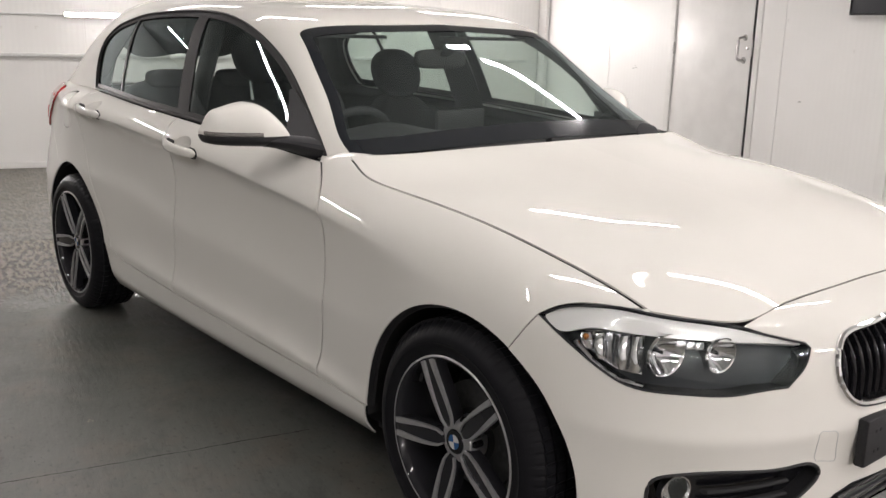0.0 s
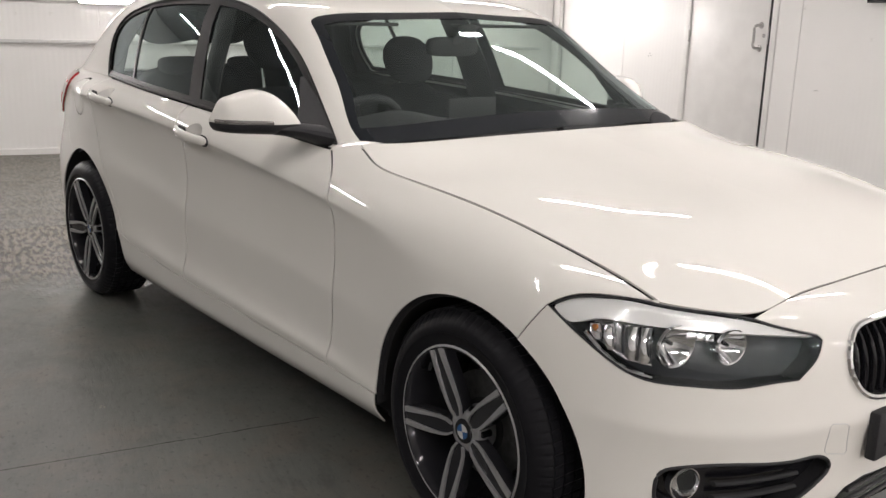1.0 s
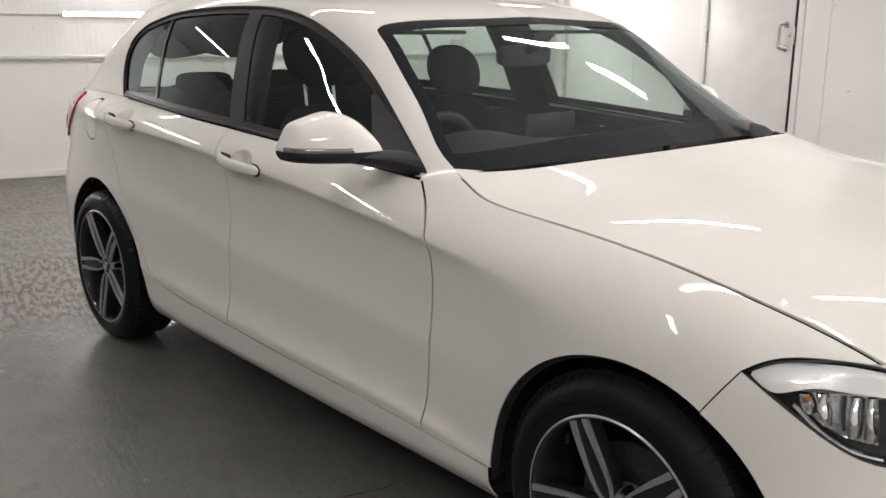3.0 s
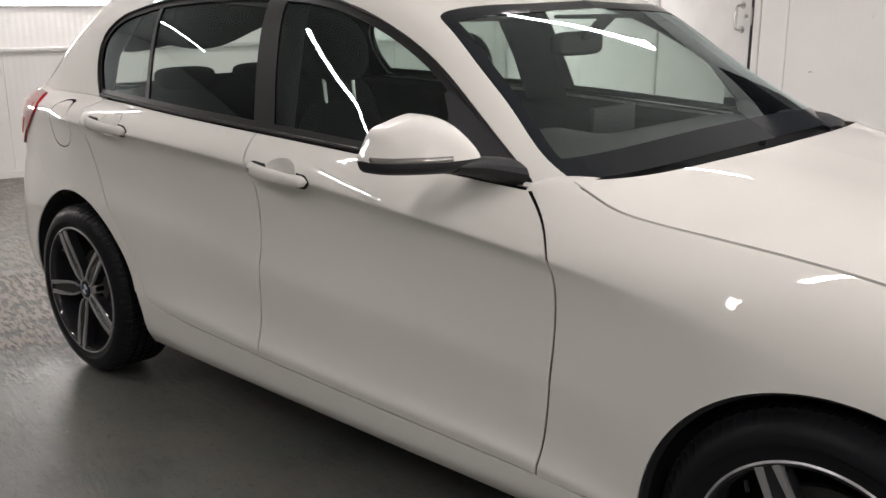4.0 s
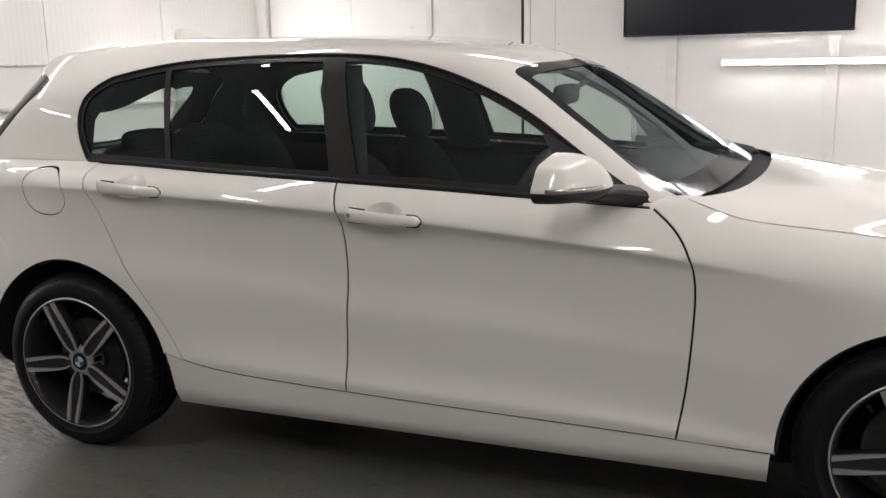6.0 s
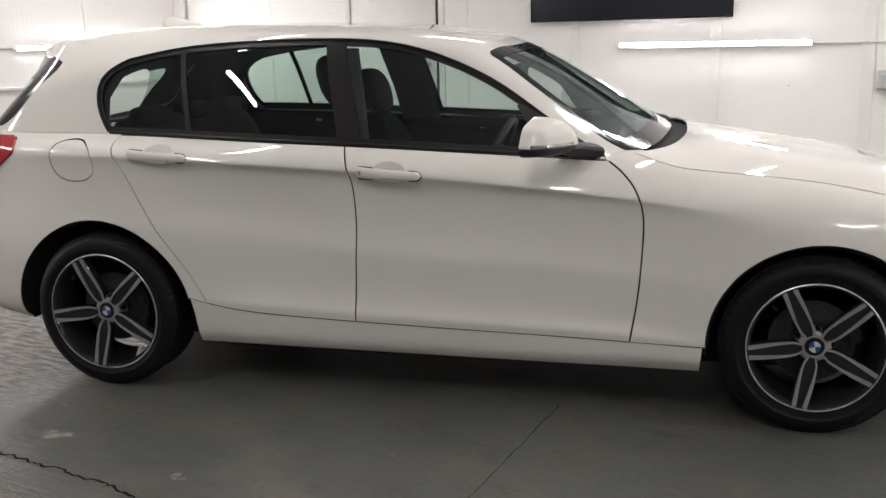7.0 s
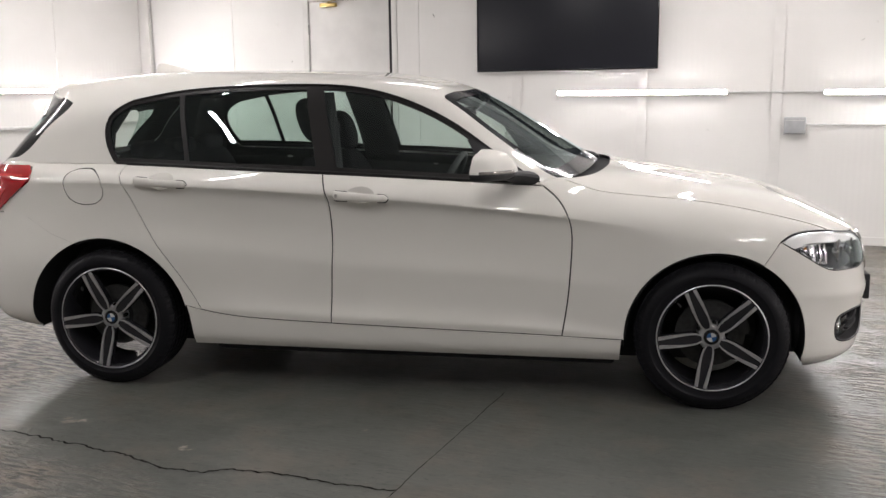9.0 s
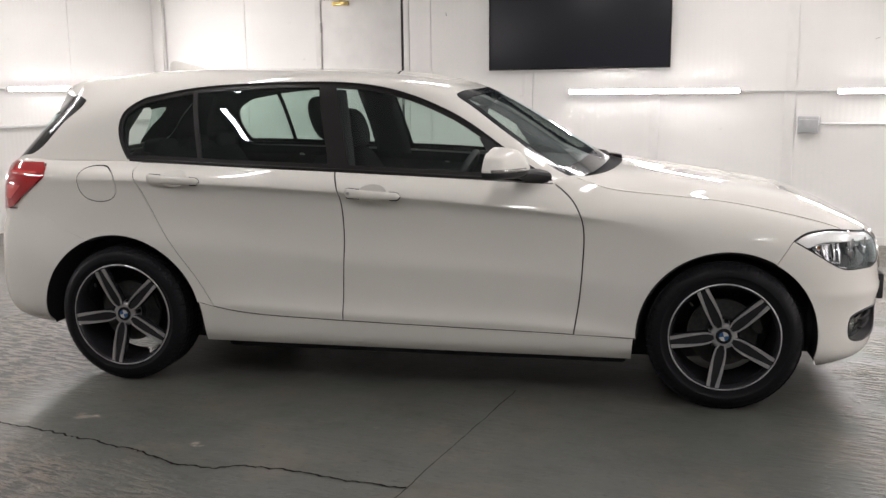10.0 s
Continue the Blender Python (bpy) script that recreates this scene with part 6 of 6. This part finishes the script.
def wiper(name, pivot, tip, rise):
    w = thing(name, "", "")
    w.parent = car
    tagged(w, "black windscreen wiper")
    p0, p1 = Vector(pivot), Vector(tip)
    d = p1 - p0
    arm = [p0 + d * t + Vector((0, 0, rise * math.sin(math.pi * min(1, t * 1.2)))) for t in (0, 0.08, 0.2, 0.35, 0.5)]
    part("arm", bar_on(arm, [0.010, 0.009, 0.008, 0.007, 0.005], [0.006, 0.006, 0.005, 0.005, 0.004], (1, 0, 0), (0, 0, 1), 10), BLACK, w)
    blade = [p0 + d * t + Vector((0, 0, 0.004)) for t in np.linspace(0.12, 1.0, 14)]
    part("blade", bar_on(blade, [0.008] * 14, [0.007] * 14, (1, 0, 0), (0, 0, 1), 8), LINER, w)
    part("pivot", lathe([(0.0, -0.012), (0.009, -0.011), (0.011, -0.004), (0.011, 0.02)], 20), BLACK, w, m=Matrix.Translation(p0) @ pose(0, 0, 0, -90, 0, 0))


wiper("wiper", (2.125, 0.53, 0.974), (2.150, -0.08, 0.992), 0.006)
wiper("wiper", (2.172, -0.02, 0.982), (2.102, -0.60, 0.960), 0.004)

# ---- the cabin and the underside ----
part("floor_pan", boxed((0.42, -0.66, 0.122), (2.30, 0.66, 0.26), 0.02), LINER, car, "dark underbody")
part("boot_floor", boxed((-0.60, -0.50, 0.19), (0.42, 0.50, 0.30), 0.02), LINER, car)
for side in (-1, 1):
    part("splash_guard", boxed((2.28, side * 0.50, 0.192), (2.315, side * 0.79, 0.34), 0.006), LINER, car)
    part("splash_guard", boxed((0.40, side * 0.50, 0.198), (0.43, side * 0.78, 0.34), 0.006), LINER, car)
    for x in (2.69, -0.012):
        part("wheelhouse", boxed((x - 0.38, side * 0.515, 0.13), (x + 0.36, side * 0.535, 0.55), 0.004), LINER, car)
    part("sill_box", boxed((0.405, side * 0.66, 0.205), (2.310, side * 0.790, 0.30), 0.004), LINER, car)
part("engine_bay", boxed((2.30, -0.50, 0.16), (3.20, 0.50, 0.66), 0.03), LINER, car)
part("bulkhead", boxed((2.16, -0.74, 0.3), (2.20, 0.74, 0.90), 0.01), LINER, car)
part("front_apron", boxed((3.05, -0.62, 0.2), (3.24, 0.62, 0.70), 0.03), LINER, car)


def front_seat(y, slide, rest_x, rest_z):
    """A front seat slid along its rails, with the headrest on its posts at its own height."""
    s = thing("front_seat", "", "")
    s.parent = car
    tagged(s, "dark cloth front seat with headrest")
    part("seat_cushion", superball((1.23 + slide, y, 0.50), (0.27, 0.25, 0.085), 0.5, 32, 14, lambda p: p + Vector((0, 0, 0.12 * (p.x - 1.1)))), FABRIC, s)
    lean = lambda p: Vector((p.x - 0.42 * (p.z - 0.55), p.y, p.z))
    part("backrest", superball((1.06 + slide, y, 0.735), (0.070, 0.245, 0.285), 0.5, 36, 22, lambda p: lean(Vector((p.x, y + (p.y - y) * (1 - 0.45 * max(0, (p.z - 0.74) / 0.28) ** 1.5), p.z)))), FABRIC, s)
    part("headrest", superball((0.0, 0.0, 0.0), (0.064, 0.128, 0.108), 0.72, 36, 20, lambda p: Vector((p.x - 0.28 * p.z, p.y * (1 - 0.18 * max(0, p.z / 0.1) ** 2 - 0.10 * max(0, -p.z / 0.1)), p.z))), FABRIC, s, m=pose(rest_x, y, rest_z))
    for o in (-0.062, 0.062):
        part("headrest_post", tube(bmesh.new(), [(rest_x + 0.025, y + o, rest_z - 0.175), (rest_x + 0.012, y + o, rest_z - 0.07)], 0.007, 10), CHROME, s, "chrome headrest post")
    return s


front_seat(-0.35, -0.02, 0.845, 1.195)
front_seat(0.40, -0.09, 0.765, 1.118)
bench = thing("rear_bench", "", "")
bench.parent = car
tagged(bench, "dark cloth rear bench with low headrests")
part("bench_cushion", superball((0.34, 0, 0.52), (0.27, 0.62, 0.09), 0.4, 40, 14), FABRIC, bench)
part("bench_back", superball((0.13, 0, 0.78), (0.085, 0.61, 0.28), 0.4, 40, 18, lambda p: Vector((p.x - 0.42 * (p.z - 0.55), p.y, p.z))), FABRIC, bench)
for y in (-0.36, 0.0, 0.36):
    part("rear_headrest", superball((0, 0, 0), (0.050, 0.125, 0.045), 0.55, 28, 14), FABRIC, bench, m=pose(-0.03, y, 1.055))
part("parcel_shelf", boxed((-0.62, -0.56, 0.955), (-0.06, 0.56, 0.975), 0.006), CABIN, car, "dark parcel shelf")
part("boot_trim", boxed((-0.68, -0.58, 0.35), (-0.62, 0.58, 0.99), 0.02), CABIN, car)

dash = bmesh.new()
rows = []
for y in np.linspace(-0.67, 0.67, 49):
    hood = math.exp(-((y + 0.37) / 0.20) ** 2)
    ridge = 0.955 + 0.050 * hood
    rows.append([(2.11, y, 0.930), (2.02, y, 0.950), (1.86, y, 0.962 + 0.030 * hood), (1.72, y, ridge), (1.66, y, ridge - 0.012), (1.63, y, 0.925), (1.66, y, 0.84), (1.60, y, 0.76), (1.66, y, 0.60), (1.78, y, 0.42)])
vs = [[dash.verts.new(p) for p in r] for r in rows]
for a, b in zip(vs, vs[1:]):
    for i in range(len(a) - 1):
        dash.faces.new((a[i], a[i + 1], b[i + 1], b[i]))
part("dashboard", dash, CABIN, car, "dark grey dashboard with instrument hood")
part("centre_screen", boxed((1.685, -0.115, 0.955), (1.705, 0.115, 1.035), 0.006), CABIN, car, "raised black dashboard screen", m=pose(0, 0, 0) )
part("centre_console", boxed((0.95, -0.11, 0.24), (1.75, 0.11, 0.60), 0.03), CABIN, car)

steer = thing("steering_wheel", "", "")
steer.parent = car
tagged(steer, "black three-spoke steering wheel")
steer.matrix_basis = pose(1.50, -0.37, 0.870, 0, -64, 0)
part("wheel_rim", tube(bmesh.new(), [(0.184 * math.cos(2 * math.pi * k / 48), 0.184 * math.sin(2 * math.pi * k / 48), 0) for k in range(48)], 0.015, 12, True), CABIN, steer)
part("airbag_pad", superball((0, 0, -0.01), (0.075, 0.085, 0.03), 0.6, 24, 12), CABIN, steer)
for a in (0, 180, 270):
    d = Vector((math.sin(radians(a)) * -1 if a == 270 else 0, math.cos(radians(a)) if a != 270 else 0, 0))
    d = Vector((-1, 0, 0)) if a == 270 else d
    part("wheel_spoke", bar_on([d * 0.06, d * 0.12, d * 0.18], [0.024, 0.018, 0.016], [0.010, 0.009, 0.008], (d.y, -d.x, 0), (0, 0, 1), 10), CABIN, steer)

mir = thing("rear_view_mirror", "", "")
mir.parent = car
tagged(mir, "black interior rear-view mirror")
part("mirror_shell", superball((1.548, 0.02, 1.212), (0.026, 0.118, 0.036), 0.5, 32, 14), LINER, mir)
part("mirror_glass", superball((1.528, 0.02, 1.212), (0.008, 0.110, 0.030), 0.4, 28, 10), BLACK_GLOSS, mir)
part("mirror_stem", bar_on([(1.560, 0.02, 1.222), (1.590, 0.02, 1.240), (1.622, 0.015, 1.262), (1.650, 0.01, 1.283)], [0.016, 0.030, 0.045, 0.050], [0.013, 0.020, 0.024, 0.018], (0, 1, 0), (0.5, 0, 0.85), 12), LINER, mir, "dark sensor housing and mirror stem")
for y in (-0.36, 0.36):
    part("sun_visor", boxed((1.34, y - 0.18, 1.282), (1.48, y + 0.18, 1.294), 0.005), CABIN, car, "grey folded sun visor")
for side in (-1, 1):
    # belt pillars behind the front doors
    c, w = (0.0, 0.065) if side < 0 else (-0.13, 0.105)
    part("inner_pillar", bar_on([(1.04 + c, side * 0.745, 0.95), (1.01 + c, side * 0.69, 1.12), (0.96 + c, side * 0.60, 1.33)], [w, w, w], [0.02, 0.02, 0.02], (1, 0, 0), (0, 1, 0), 12), CABIN, car, "grey belt pillar trim")
    part("quarter_trim", bar_on([(-0.16, side * 0.66, 1.00), (-0.14, side * 0.62, 1.15), (-0.06, side * 0.55, 1.30)], [0.11, 0.09, 0.09], [0.02, 0.02, 0.02], (1, 0, 0), (0, 1, 0), 12), CABIN, car, "dark rear pillar trim")

# ---- light battens ----


def batten(length, m, group="wall light battens", lit=None, wide=1.0):
    """A slim fitting along x with a lit diffuser, its back to y = 0, facing -y."""
    t = thing("light_batten", "slim white batten light, switched on", "light", group, m=m)
    part("backing", boxed((0, -0.0405, -0.016 * wide - 0.005), (length, 0, 0.016 * wide + 0.005), 0.003), WHITE_PLASTIC, t)
    bm = bmesh.new()
    prof = [(y, z * wide) for y, z in [(-0.036, -0.016), (-0.042, -0.015), (-0.045, -0.010), (-0.046, 0.0), (-0.045, 0.010), (-0.042, 0.015), (-0.036, 0.016)]]
    a = [bm.verts.new((0.012, y, z)) for y, z in prof]
    b = [bm.verts.new((length - 0.012, y, z)) for y, z in prof]
    for i in range(len(prof) - 1):
        bm.faces.new((a[i], a[i + 1], b[i + 1], b[i]))
    bm.faces.new(a)
    bm.faces.new(b[::-1])
    part("diffuser", bm, lit or TUBE, t, "glowing white diffuser")
    for x0, x1 in ((0.0, 0.014), (length - 0.014, length)):
        part("end_cap", boxed((x0, -0.048, -0.016 * wide - 0.004), (x1, 0, 0.016 * wide + 0.004), 0.004), WHITE_PLASTIC, t)
    return t


on_north = lambda x, z: pose(x, WALL_Y, z)
on_west = lambda y, z: wall_west.matrix_basis @ pose(y + 1.0, 0, z)
batten(1.53, on_north(0.83, 1.28))
batten(1.53, on_north(3.12, 1.27))
batten(1.53, on_north(5.41, 1.27))
batten(1.53, on_west(-3.25, 1.36))
batten(1.53, on_west(-0.42, 1.36))
batten(1.53, on_west(2.42, 1.36))
on_east = lambda y, z: wall_east.matrix_basis @ pose(-2.5 - y, 0, z)
batten(2.4, on_east(1.0, 1.32))
on_ceiling = lambda x, y, turn: pose(x, y, CEIL_Z, 0, 0, turn) @ pose(0, 0, 0, 90, 0, 0)
# rows of ceiling battens: where they begin, their length, and their places along the room
for y, length, row in ((-3.50, 1.40, (-2.90, -0.18, 2.5, 5.1)), (-1.1, 1.60, (-2.90, 0.05, 5.1)), (-0.50, 1.60, (2.5,)), (1.35, 2.35, (-2.90, 2.5, 5.1)), (1.35, 1.53, (0.70,))):
    for x in row:
        batten(length, on_ceiling(x, y, 90), "ceiling light battens", TUBE_SOUTH if y < -3 else TUBE_CEILING, 2.0)
